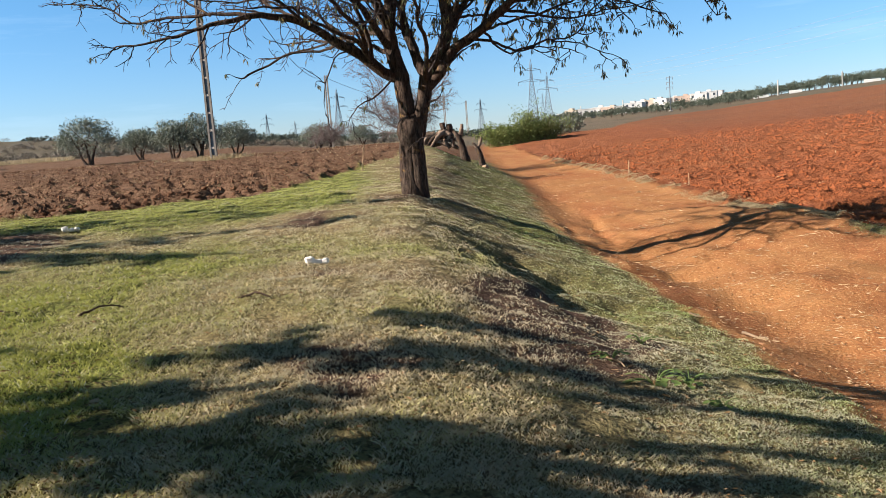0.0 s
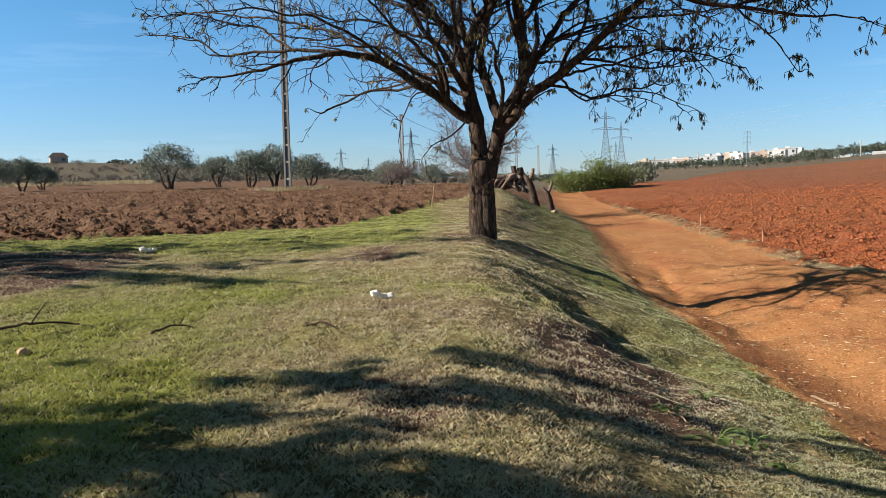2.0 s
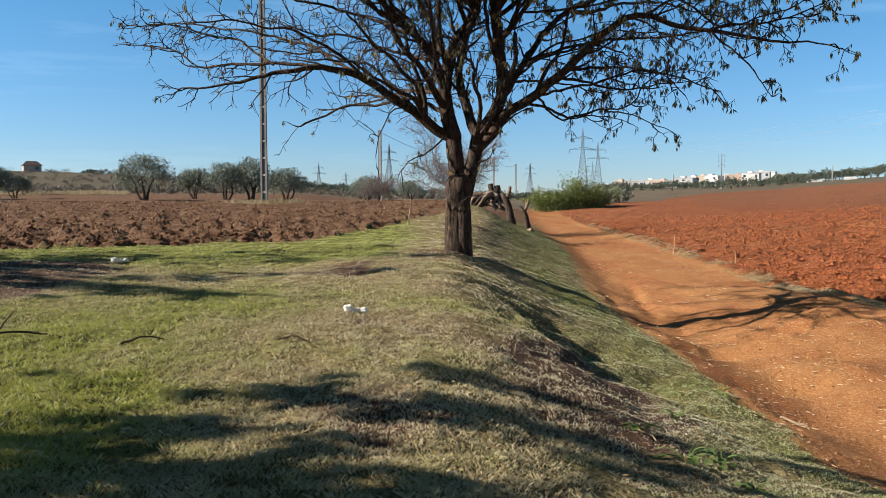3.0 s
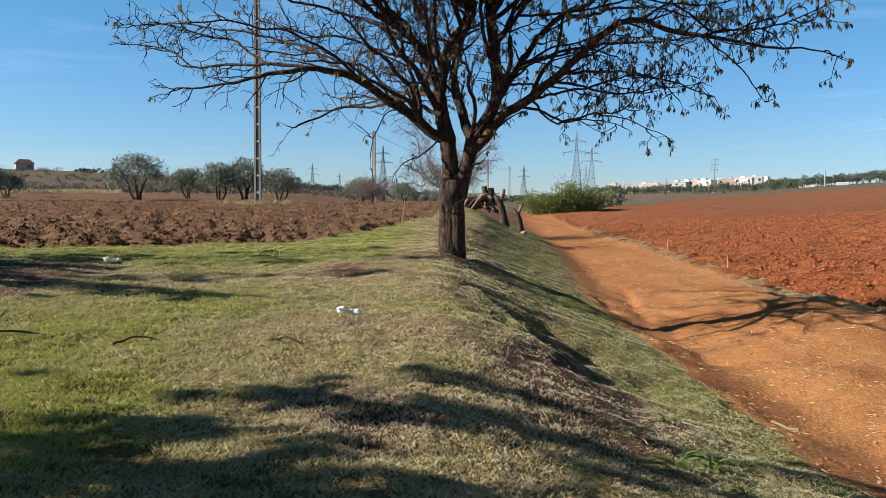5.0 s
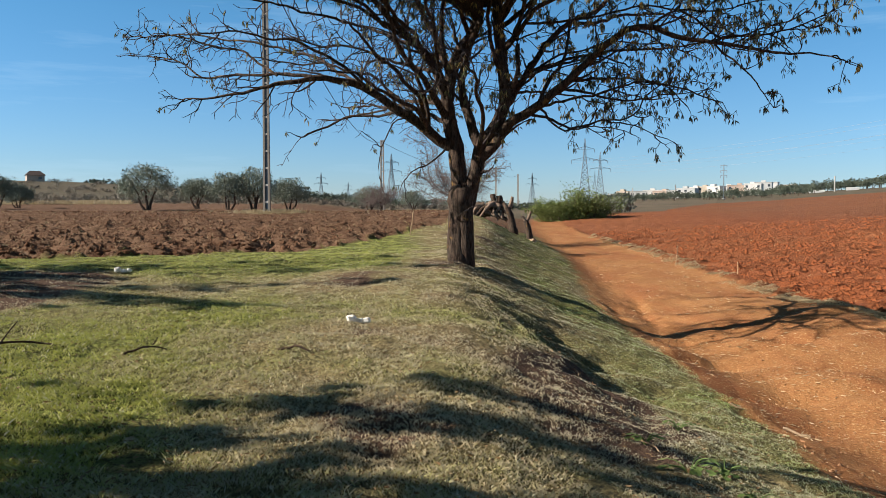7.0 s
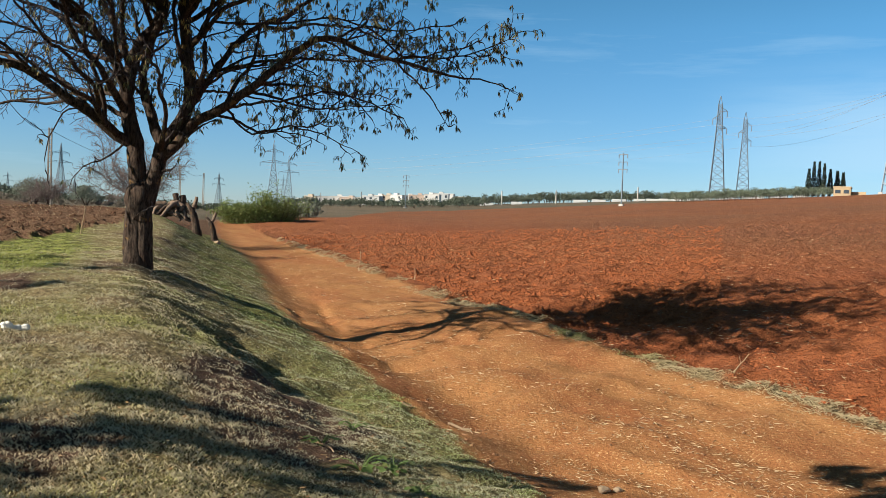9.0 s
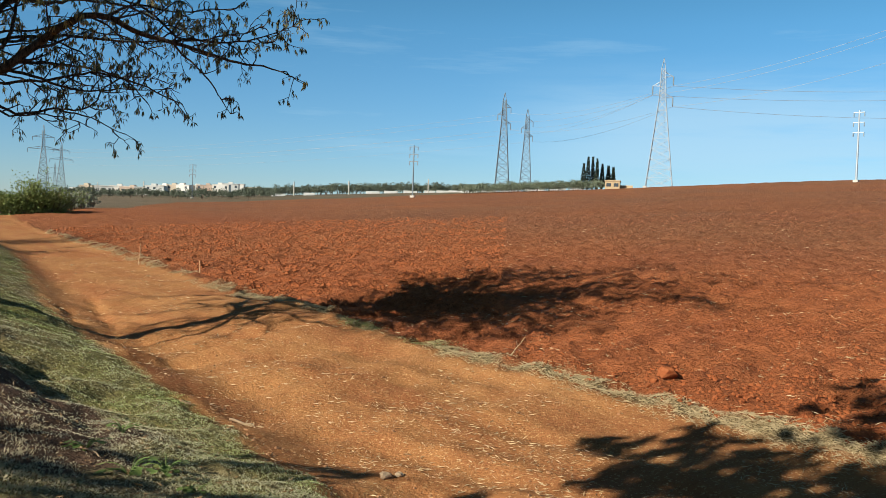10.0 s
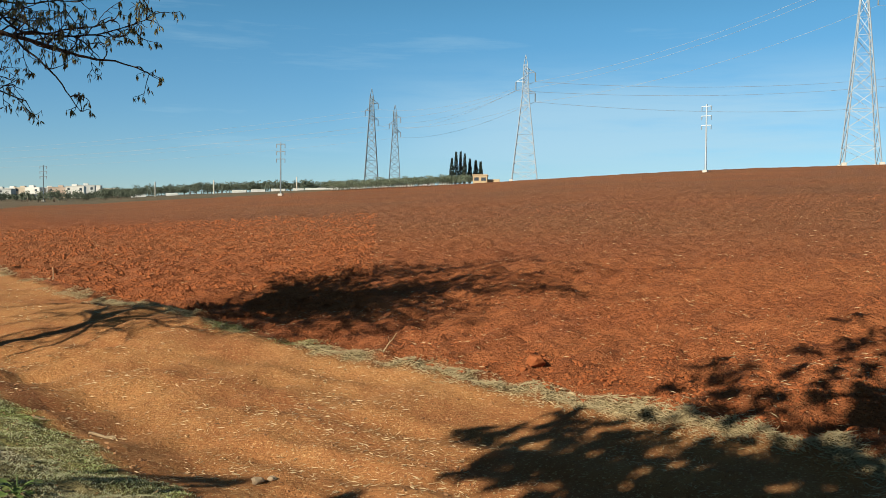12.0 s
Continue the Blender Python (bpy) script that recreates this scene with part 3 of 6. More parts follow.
# ---- ground ----
def ground_sheet():
    fine = np.radians(np.arange(-33, 77.01, 0.22))
    rough = np.radians(np.arange(80, 325, 3.0))
    az = np.concatenate([fine, rough])
    r = np.concatenate([[0.0], np.geomspace(0.6, 3.0, 14)[:-1], np.geomspace(3.0, 12, 100)[:-1], np.geomspace(12, 45, 215)[:-1], np.geomspace(45, 110, 60)[:-1], np.geomspace(110, 380, 90)[:-1], np.geomspace(380, 4800, 45)])
    A, R = np.meshgrid(az, r)
    X, Y = R * np.sin(A), R * np.cos(A)
    Z = ground_z(X, Y)
    nr, na = A.shape
    co = np.stack([X, Y, Z], -1).reshape(-1, 3)
    gm, tm = grass_mask(X, Y), track_mask(X, Y)
    left = (X < foot_x(Y)).astype(float)
    far_ = np.maximum(sstep(150, 185, R) * left, sstep(85, 100, Y) * (1 - left) * (1 - sstep(0.18, 0.22, X / np.maximum(Y, 1))))
    end_ = np.interp(np.degrees(np.arctan2(X, np.maximum(Y, 1e-3))), [5, 13, 15.4, 18.4, 23.2, 28.4, 35, 40, 45, 80], [95, 103, 110, 176, 195, 197, 215, 238, 330, 380])
    far_ = np.maximum(far_, sstep(0.97, 1.03, R / end_) * (X > 0) * (Y > 0))
    far_ = np.maximum(far_, sstep(380, 420, R))
    left = np.maximum(left, 0.2 * sstep(15, 32, Y) * (1 - sstep(22, 70, X)))
    left = np.maximum(left, 0.5 * sstep(4, 24, X - verge_x(Y)) * (0.7 + 0.6 * vnoise(X, Y, 9.0, 33)))
    cover = np.stack([gm, tm, left, far_], -1).reshape(-1, 4)
    i, j = np.meshgrid(np.arange(nr - 1), np.arange(na), indexing="ij")
    k = (j + 1) % na
    faces = np.stack([i * na + j, i * na + k, (i + 1) * na + k, (i + 1) * na + j], -1).reshape(-1, 4)[:, ::-1]
    cg, ct = gm.ravel()[faces].mean(1), tm.ravel()[faces].mean(1)
    kinds = np.where(cg > 0.5, 1, np.where(ct > 0.5, 2, 0))
    for k_, name, label in ((0, "ground", "ploughed red-brown earth reaching to the horizon"),
                            (1, "lawn", "short half-dry grass over a low earth bank"),
                            (2, "road", "orange dirt farm track with worn wheel marks")):
        f = faces[kinds == k_]
        used, inv = np.unique(f, return_inverse=True)
        ob = array_object(name, co[used], inv.reshape(-1, 4), EARTH, smooth=True)
        tagged(ob, label, "ground" if k_ == 0 else ("lawn" if k_ == 1 else "road"), kind="structure")
        at = ob.data.color_attributes.new("cover", "FLOAT_COLOR", "POINT")
        at.data.foreach_set("color", cover[used].astype(np.float32).ravel())
        at = ob.data.attributes.new("lush", "FLOAT", "POINT")
        at.data.foreach_set("value", lush(X, Y).ravel()[used].astype(np.float32))
        at = ob.data.attributes.new("verge", "FLOAT", "POINT")
        at.data.foreach_set("value", verge_mask(X, Y).ravel()[used].astype(np.float32))


ground_sheet()

# ---- trees ----
def wander(start, way, length, rng, n, bend=0.18, lift=0.0):
    p, d, out = np.array(start, float), unit(np.array(way, float)), []
    for _ in range(n + 1):
        out.append(p.copy())
        d = unit(d + rng.normal(size=3) * bend + np.array([0, 0, lift]))
        p = p + d * length / n
    return np.array(out)


def branch_out(pts, rad, rng, spacing, first, lengths, ratio, lift, spread=0.9):
    """Side branches along a limb: a list of (start, way, length, radius)."""
    seg = np.linalg.norm(np.diff(pts, axis=0), axis=1)
    run = np.concatenate([[0], np.cumsum(seg)])
    total, out = run[-1], []
    s = total * first + spacing * rng.random()
    while s < total:
        i = min(np.searchsorted(run, s), len(pts) - 1)
        i = max(i, 1)
        tdir = unit(pts[i] - pts[i - 1])
        perp = unit(np.cross(tdir, rng.normal(size=3)))
        way = unit(tdir * (0.35 + 0.5 * rng.random()) + perp * spread + np.array([0, 0, lift]))
        out.append((pts[i], way, lengths[0] + (lengths[1] - lengths[0]) * rng.random() * (1.2 - 0.85 * s / total), rad[i] * ratio))
        s += spacing * (0.5 + rng.random())
    tip = unit(pts[-1] - pts[-2])
    out.append((pts[-1], unit(tip + 0.2 * rng.normal(size=3)), lengths[0] * 0.6, rad[-1] * 0.8))
    return out


def almond_tree(root, limbs, rng, leafy_at, leaf=0.10, spacing=0.2, dry_at=None, tuft=lambda p: 8, fine=True, width=0.24):
    """limbs: (control points, radius at its start, radius at its end); the first is the trunk."""
    tree = root
    ends = []
    for n_, (ctrl, r0, r1, *bare) in enumerate(limbs):
        pts = curve_through(ctrl, 0.12)
        if n_ > 0:
            knots = max(3, int(len(pts) * 0.12 / 0.38))
            kink = rng.normal(size=(knots, 3)) * (0.028 if r0 > 0.05 else 0.045)
            at_ = np.linspace(0, knots - 1, len(pts))
            kink = np.stack([np.interp(at_, np.arange(knots), kink[:, c]) for c in range(3)], -1)
            pts = pts + sstep(0, 0.12, np.linspace(0, 1, len(pts)))[:, None] * (kink + rng.normal(size=(len(pts), 3)) * 0.008)
        f = np.linspace(0, 1, len(pts))
        rad = r0 + (r1 - r0) * f ** 0.8
        if n_ == 0:
            rad = rad * (1 + 0.25 * np.exp(-f * 9) + 0.28 * np.exp(-((f - 0.8) / 0.16) ** 2)) * (1 - 0.55 * sstep(0.84, 1.0, f))
        tb = Tubes()
        tb.add(pts, rad, 14 if n_ == 0 else (10 if r0 > 0.05 else 7), 0.16, rng)
        tb.make("trunk" if n_ == 0 else "limb", BARK, tree)
        if n_ > 0:
            ends.append((pts, rad, bare[0] if bare else 1.0))
    tw, at, way, dry = Tubes(), [], [], []
    for pts, rad, gap in ends:
        gap *= 1.35 if 0.3 < pts[:, 0].mean() < 3.5 else 0.95
        for a in branch_out(pts, rad, rng, spacing * gap, 0.22, (0.28, 0.9) if fine else (0.4, 1.15), 0.42, 0.26):
            r1 = float(np.clip(a[3], 0.011, 0.034))
            p1 = wander(a[0], a[1], a[2] * float(np.clip(a[3] / 0.014, 0.4, 1.0)), rng, 6, 0.16, 0.03)
            q1 = np.linspace(r1, 0.008, len(p1))
            tw.add(p1, q1, 4)
            for b in branch_out(p1, q1, rng, 0.15, 0.15, (0.22, 0.62), 0.55, -0.02):
                p2 = wander(b[0], b[1], b[2], rng, 4, 0.22, -0.02)
                q2 = np.linspace(max(0.0075, b[3]), 0.005, len(p2))
                if fine:
                    tw.add(p2, q2, 3)
                for c in branch_out(p2, q2, rng, 0.13, 0.2, (0.08, 0.26), 0.7, -0.08):
                    p3 = wander(c[0], c[1], c[2], rng, 2, 0.25, -0.05)
                    if fine:
                        tw.add(p3, np.linspace(0.0055, 0.0035, len(p3)), 3)
                    chance = leafy_at(p3[-1])
                    if rng.random() < chance:
                        k = rng.integers(3, int(tuft(p3[-1])))
                        for _ in range(k):
                            at.append(p3[rng.integers(1, len(p3))] + rng.normal(size=3) * 0.008)
                            way.append(np.array([0, 0, -1.0]) + rng.normal(size=3) * 0.3)
                            dry.append(dry_at is not None and rng.random() < dry_at(p3[-1]))
    tagged(tw.make("twig_crown", TWIG, tree, "fine bare twigs"), kind="stuff")
    at, way, dry = np.array(at), np.array(way), np.array(dry)
    for name, sel, mat in (("leaves", ~dry, ALMOND), ("dry_leaves", dry, ALMOND_DRY)):
        if sel.sum() > 3:
            v, f = leaf_cloud(at[sel], way[sel], leaf, rng, width)
            array_object(name, v, f, mat, tree)
    return tree


# the tree on the bank: limbs in metres from its foot
MAIN = [
    ([(-0.01, 0, -0.12), (-0.04, 0, 0.45), (0.01, 0, 1.0), (0.05, 0, 1.42)], 0.185, 0.185),
    ([(0.02, 0, 1.0), (-0.06, 0, 1.63), (-0.12, 0.05, 2.06), (-0.2, 0.1, 2.62), (-0.14, 0.15, 3.1), (0, 0.2, 3.5), (0.23, 0.3, 3.9), (0.4, 0.5, 5.0), (0.6, 0.6, 6.2), (0.8, 0.6, 7.3)], 0.15, 0.045),
    ([(-0.2, 0.1, 2.6), (-0.45, -0.2, 3.13), (-0.8, -0.5, 3.52), (-1.3, -0.9, 3.94), (-2.1, -1.3, 4.7)], 0.072, 0.03),
    ([(-0.15, 0.1, 3.05), (-0.4, 0.5, 3.7), (-0.7, 0.9, 4.4), (-1.2, 1.3, 5.6)], 0.065, 0.03),
    ([(-0.1, 0, 1.9), (-0.36, 0, 2.0), (-0.71, -0.1, 2.29), (-1.0, -0.2, 2.48), (-1.56, -0.4, 2.82), (-2.25, -0.7, 2.93), (-2.74, -0.9, 2.8),
      (-3.2, -1.0, 2.68), (-3.65, -0.95, 2.62), (-4.0, -0.95, 2.58), (-4.25, -0.9, 2.6)], 0.1, 0.010, 1.25),
    ([(-2.2, -0.65, 2.94), (-3.0, -0.5, 2.98), (-3.78, -0.2, 2.97), (-4.47, 0.1, 3.19), (-4.9, 0.3, 3.4), (-5.4, 0.5, 3.46)], 0.032, 0.008),
    ([(-2.9, -0.5, 2.98), (-3.79, 0.0, 3.5), (-4.77, 0.3, 3.77), (-5.4, 0.5, 3.74), (-5.85, 0.7, 3.84)], 0.022, 0.007),
    ([(-0.95, -0.2, 2.46), (-1.36, 0.1, 2.47), (-1.9, 0.3, 2.4), (-2.5, 0.4, 2.26), (-2.64, 0.4, 2.18)], 0.024, 0.016, 14.0),
]
MAIN += [
    ([(1.5, -0.9, 2.8), (2.2, -0.3, 3.0), (2.9, 0.2, 3.1), (3.5, 0.5, 3.0), (3.9, 0.7, 2.75)], 0.029, 0.01),
    ([(1.15, -0.6, 2.5), (1.8, -1.0, 2.6), (2.5, -1.3, 2.72), (3.1, -1.5, 2.65), (3.6, -1.6, 2.5)], 0.025, 0.01),
    ([(1.1, 0.3, 3.15), (1.9, 0.0, 3.4), (2.8, -0.2, 3.5), (3.7, -0.3, 3.5), (4.5, -0.5, 3.4)], 0.032, 0.01),
    ([(0.68, -0.2, 2.8), (1.2, -0.5, 3.1), (1.9, -0.5, 3.3), (2.5, -0.7, 3.2)], 0.029, 0.012),
    ([(0.9, 0.1, 2.8), (1.4, 0.7, 2.9), (2.1, 1.2, 2.9), (2.8, 1.5, 2.75)], 0.025, 0.01),
    ([(-0.75, -0.1, 2.35), (-1.2, 0.5, 2.9), (-1.9, 0.9, 3.3), (-2.8, 1.2, 3.5), (-3.6, 1.2, 3.6)], 0.032, 0.01),
    ([(-1.5, -0.4, 2.8), (-2.1, -1.0, 3.2), (-2.9, -1.5, 3.4), (-3.7, -1.9, 3.3)], 0.029, 0.01),
    ([(-0.45, -0.2, 3.1), (-1.1, 0.3, 3.4), (-1.9, 0.5, 3.6), (-2.9, 0.6, 3.8)], 0.032, 0.012),
    ([(0.35, 0.4, 4.0), (0.1, 0.9, 4.9), (-0.4, 1.2, 5.9), (-0.6, 1.4, 6.8)], 0.05, 0.02),
    ([(0.62, 0, 4.0), (1.3, 0.5, 5.0), (1.9, 0.9, 5.9), (2.4, 1.0, 6.7)], 0.05, 0.02),
    ([(0.62, -0.1, 3.9), (1.1, -0.9, 4.9), (1.5, -1.5, 5.7), (1.8, -2.0, 6.3)], 0.05, 0.02),
    ([(0.3, 0.3, 4.2), (0.0, -0.6, 5.0), (-0.4, -1.4, 5.8), (-0.9, -1.9, 6.3)], 0.043, 0.02),
    ([(2.0, 0.9, 4.1), (3.0, 1.6, 4.4), (4.0, 2.3, 4.6), (5.0, 2.6, 4.5)], 0.036, 0.012),
    ([(0.66, -0.15, 3.2), (0.95, 0.5, 3.9), (1.4, 1.3, 4.6), (1.6, 2.2, 5.3)], 0.05, 0.02),
    ([(-0.16, 0.1, 2.3), (-0.5, -0.4, 2.75), (-0.95, -0.9, 3.3), (-1.2, -1.5, 4.0)], 0.07, 0.02),
    ([(-1.5, -0.4, 2.8), (-2.1, 0.3, 3.2), (-2.8, 0.8, 3.57), (-3.9, 1.2, 3.83), (-5.0, 1.6, 4.0), (-5.5, 1.8, 4.0)], 0.032, 0.01),
    ([(-0.62, -0.1, 2.24), (-1.03, -0.3, 2.31), (-1.27, -0.4, 1.9), (-1.3, -0.4, 1.45)], 0.016, 0.006, 4.0),
    ([(0.10, -0.06, -0.12), (0.08, -0.06, 0.5), (0.10, -0.05, 1.0), (0.29, -0.1, 1.78), (0.48, -0.15, 2.11), (0.61, -0.2, 2.43), (0.69, -0.2, 2.82), (0.65, -0.1, 3.46), (0.6, 0, 4.2), (0.8, 0.2, 5.2), (1.3, 0.2, 6.4), (1.8, 0.2, 7.4)], 0.145, 0.045),
    ([(0.6, -0.2, 2.4), (0.91, 0.1, 2.83), (1.13, 0.3, 3.18), (1.5, 0.6, 3.73), (2.0, 0.9, 4.1), (2.6, 1.2, 4.5), (3.3, 1.4, 5.2)], 0.065, 0.03),
    ([(0.3, -0.1, 1.7), (0.54, -0.2, 1.93), (0.78, -0.3, 2.25), (1.18, -0.6, 2.51), (1.54, -0.9, 2.84), (2.0, -1.2, 3.22), (2.38, -1.5, 3.5), (2.63, -1.7, 3.49),
      (3.1, -1.8, 3.3), (3.53, -1.85, 3.22), (4.13, -1.95, 3.1), (4.6, -2.05, 3.05), (4.88, -2.1, 3.06), (5.15, -2.2, 2.97)], 0.095, 0.008),
    ([(3.5, -1.85, 3.24), (4.1, -1.8, 3.33), (4.55, -1.95, 3.4), (4.9, -2.15, 3.55), (5.1, -2.4, 3.66)], 0.022, 0.006, 0.7),
    ([(1.19, -0.6, 2.48), (1.62, -0.3, 2.26), (2.1, -0.1, 2.22), (2.6, 0.05, 2.2), (2.85, 0.2, 2.14)], 0.022, 0.006, 0.6),
    ([(2.42, 0.2, 2.34), (2.9, 0.15, 2.18), (3.23, 0.2, 2.08), (3.6, 0.3, 2.05)], 0.015, 0.006, 3.0),
    ([(1.5, -0.8, 2.75), (2.1, -0.9, 2.6), (2.6, -1.0, 2.55), (3.2, -1.2, 2.65), (3.5, -1.3, 2.75)], 0.026, 0.006, 0.7),
    ([(3.53, -1.85, 3.22), (3.85, -1.9, 2.94), (4.1, -1.9, 2.66), (4.36, -1.9, 2.38)], 0.016, 0.006, 2.2),
    ([(0.36, -0.12, 1.86), (0.2, -0.06, 2.1), (0.06, 0.0, 2.45), (-0.04, 0.05, 2.9), (0.1, 0.1, 3.4), (0.3, 0.1, 4.0)], 0.09, 0.05),
    ([(1.0, -0.45, 2.4), (1.8, -0.1, 2.27), (2.42, 0.2, 2.34), (2.91, 0.4, 2.45), (3.14, 0.5, 2.75), (3.5, 0.6, 3.0), (3.9, 0.7, 3.1), (4.3, 0.8, 3.1)], 0.025, 0.008),
    ([(2.6, -1.7, 3.49), (3.12, -1.5, 3.68), (3.72, -1.6, 3.43), (4.28, -1.7, 3.4), (4.6, -1.8, 3.5), (4.85, -1.9, 3.75)], 0.022, 0.008),
    ([(0.65, -0.1, 3.4), (1.2, -0.7, 4.0), (2.0, -1.2, 4.4), (3.2, -1.5, 4.6), (4.4, -1.4, 4.5)], 0.043, 0.012),
    ([(0.9, 0.1, 2.85), (1.6, 0.3, 3.4), (2.4, 0.5, 3.7), (3.3, 0.6, 3.7), (4.0, 0.7, 3.55)], 0.024, 0.008, 0.9),
    ([(1.0, -0.5, 3.8), (2.0, -1.1, 3.8), (2.9, -1.4, 3.85), (3.8, -1.6, 3.8), (4.5, -1.7, 3.9)], 0.022, 0.008, 0.9),
    ([(-0.3, 0.0, 3.2), (-1.3, -0.8, 3.85), (-2.4, -1.5, 4.15), (-3.6, -2.0, 4.3)], 0.04, 0.012, 2.0),
    ([(-0.4, -0.1, 3.1), (-1.2, -1.5, 3.95), (-2.2, -2.6, 4.25), (-3.2, -3.4, 4.4)], 0.04, 0.012, 2.0),
    ([(-0.8, -0.5, 3.5), (-2.0, -1.2, 4.2), (-3.2, -1.4, 4.4), (-4.4, -1.2, 4.5)], 0.035, 0.010, 2.0),
    ([(-0.5, -0.05, 2.12), (-0.9, -1.2, 2.75), (-1.3, -2.2, 3.05), (-1.5, -3.1, 3.15)], 0.045, 0.015, 1.6),
    ([(-0.2, 0.1, 2.6), (-0.4, -1.2, 3.4), (-0.6, -2.3, 4.0), (-0.9, -3.4, 4.4)], 0.032, 0.015, 1.6),
    ([(-0.7, -0.4, 3.45), (-1.6, 0.2, 3.9), (-2.8, 0.2, 4.2), (-4.2, -0.2, 4.4)], 0.032, 0.012),
]
for k in range(20):                  # the upper crown all round
    a = 2 * math.pi * (k + 0.3 * math.sin(5.0 * k)) / 20
    c, s, out, up = math.cos(a), math.sin(a), 4.4 + 0.8 * math.sin(3.1 * k), 6.3 + 0.8 * math.sin(2.3 * k)
    MAIN.append(([(0.4 + 0.1 * c, 0.25 + 0.1 * s, 4.3), (0.4 + 0.3 * out * c, 0.3 * out * s - 0.1, 5.0), (0.4 + 0.65 * out * c, 0.7 * out * s - 0.5, up - 0.2), (0.4 + out * c, 1.12 * out * s - 0.9, up)], 0.06, 0.015))
MAIN += [
    ([(0.6, -0.05, 3.7), (0.7, -1.2, 4.3), (0.9, -2.4, 4.6), (1.0, -3.4, 4.7)], 0.043, 0.015),
    ([(0.6, -0.05, 3.8), (1.6, -1.0, 4.5), (2.6, -2.0, 4.8), (3.4, -2.8, 4.9)], 0.043, 0.015),
    ([(0.15, 0.27, 3.75), (-0.3, -1.2, 4.4), (-0.8, -2.3, 4.7), (-1.2, -3.3, 4.8)], 0.043, 0.015),
    ([(0.6, 0.0, 4.0), (1.2, -1.6, 4.8), (1.7, -2.9, 5.2), (2.0, -4.0, 5.4)], 0.043, 0.015),
    ([(-0.16, 0.12, 2.9), (-0.27, -0.1, 3.3), (-0.3, -0.2, 3.9), (-0.2, -0.3, 4.6)], 0.043, 0.03, 1.6),
    ([(0.62, -0.2, 2.45), (0.77, -0.35, 3.0), (0.9, -0.4, 3.5), (0.95, -0.5, 4.3)], 0.05, 0.03, 1.6),
    ([(0.68, -0.18, 2.95), (0.5, -0.3, 3.4), (0.45, -0.4, 3.9), (0.5, -0.5, 4.6)], 0.036, 0.03, 1.6),
    ([(-0.5, -0.05, 2.12), (-0.62, -0.2, 2.7), (-0.85, -0.3, 3.2), (-1.0, -0.35, 3.8)], 0.045, 0.02, 1.4),
    ([(1.18, -0.6, 2.51), (1.35, -0.5, 3.0), (1.6, -0.45, 3.4), (1.75, -0.4, 3.9)], 0.036, 0.02, 1.6),
    ([(0.5, -0.16, 2.1), (0.72, -0.3, 2.08), (0.86, -0.36, 2.16)], 0.03, 0.018, 50),
    ([(0.2, -0.12, 1.5), (0.36, -0.26, 1.46)], 0.035, 0.02, 50),
    ([(-0.1, -0.15, 0.75), (-0.02, -0.3, 0.8), (0.05, -0.36, 0.92)], 0.018, 0.008, 50),
    ([(-0.15, 0.1, 2.2), (-0.3, 1.2, 2.7), (-0.8, 2.9, 3.05), (-1.6, 4.4, 3.0), (-2.8, 4.9, 2.85)], 0.055, 0.014, 1.5),
    ([(-0.55, 2.1, 2.9), (-0.3, 3.2, 3.1), (-0.6, 4.3, 3.2), (-1.3, 5.2, 3.2)], 0.035, 0.012, 1.5),
    ([(-0.2, 0.1, 2.3), (-0.7, 1.0, 2.65), (-1.3, 2.0, 2.8), (-2.2, 2.8, 2.85)], 0.045, 0.012, 1.6),
    ([(-0.36, 0.0, 2.0), (-0.8, -0.9, 2.4), (-1.3, -1.7, 2.65), (-2.0, -2.3, 2.75)], 0.045, 0.012, 1.8),
    ([(0.3, -0.1, 1.75), (0.25, -1.1, 2.45), (0.0, -2.1, 2.8), (-0.4, -3.0, 2.95)], 0.045, 0.012, 1.8),
    ([(-0.2, 0.0, 1.95), (-0.42, -0.12, 1.72), (-0.7, -0.2, 1.6), (-0.95, -0.25, 1.38)], 0.02, 0.007, 3.0),
]
for x, y in ((-3.1, -4.3), (-2.5, -4.9), (-1.7, -4.8), (-0.8, -4.5), (0.1, -4.3), (1.2, -4.3), (-3.2, -3.4), (-2.3, -3.6),
             (-1.2, -3.6), (-3.3, -2.5), (-2.4, -2.4), (-3.2, -1.5), (-2.9, -0.6), (-2.6, 0.3)):       # the leafy side of the crown over the bank
    MAIN.append(([(0.27, 0.33, 4.1), (0.1 + 0.3 * x, 0.3 * y, 4.5), (0.65 * x, 0.65 * y, 4.6), (x, y, 4.5)], 0.05, 0.026, 0.75))
TREE_X, TREE_Y = 0.53, 14.0
almond = thing("almond_tree", TREE_X, TREE_Y, float(smooth_z(TREE_X, TREE_Y)), 0,
               "gnarled dark almond tree with drooping leaves on the grass bank", "tree", "almond trees")
almond_tree(almond, MAIN, np.random.default_rng(7),
            lambda p: 0.9 if p[2] > 4.15 and p[1] < -1.3 and p[0] < 2.0 else float(min(1.0, np.interp(p[0], [-6, -1.5, 0.3, 1.2, 6], [0.02, 0.09, 0.4, 0.72, 0.85]) + (0.2 * max(0.0, p[2] - 4.2) if p[0] > 0 else 0.0))),
            dry_at=lambda p: 0.75 if (0.2 < p[0] < 3.2 and p[2] > 2.95 and math.sin(3.1 * p[0] + 2.3 * p[1]) > -0.3) else 0.12,
            tuft=lambda p: 17 if p[2] > 4.3 else (13 if 0.2 < p[0] < 2.8 and p[2] > 2.95 else 10), leaf=0.088)


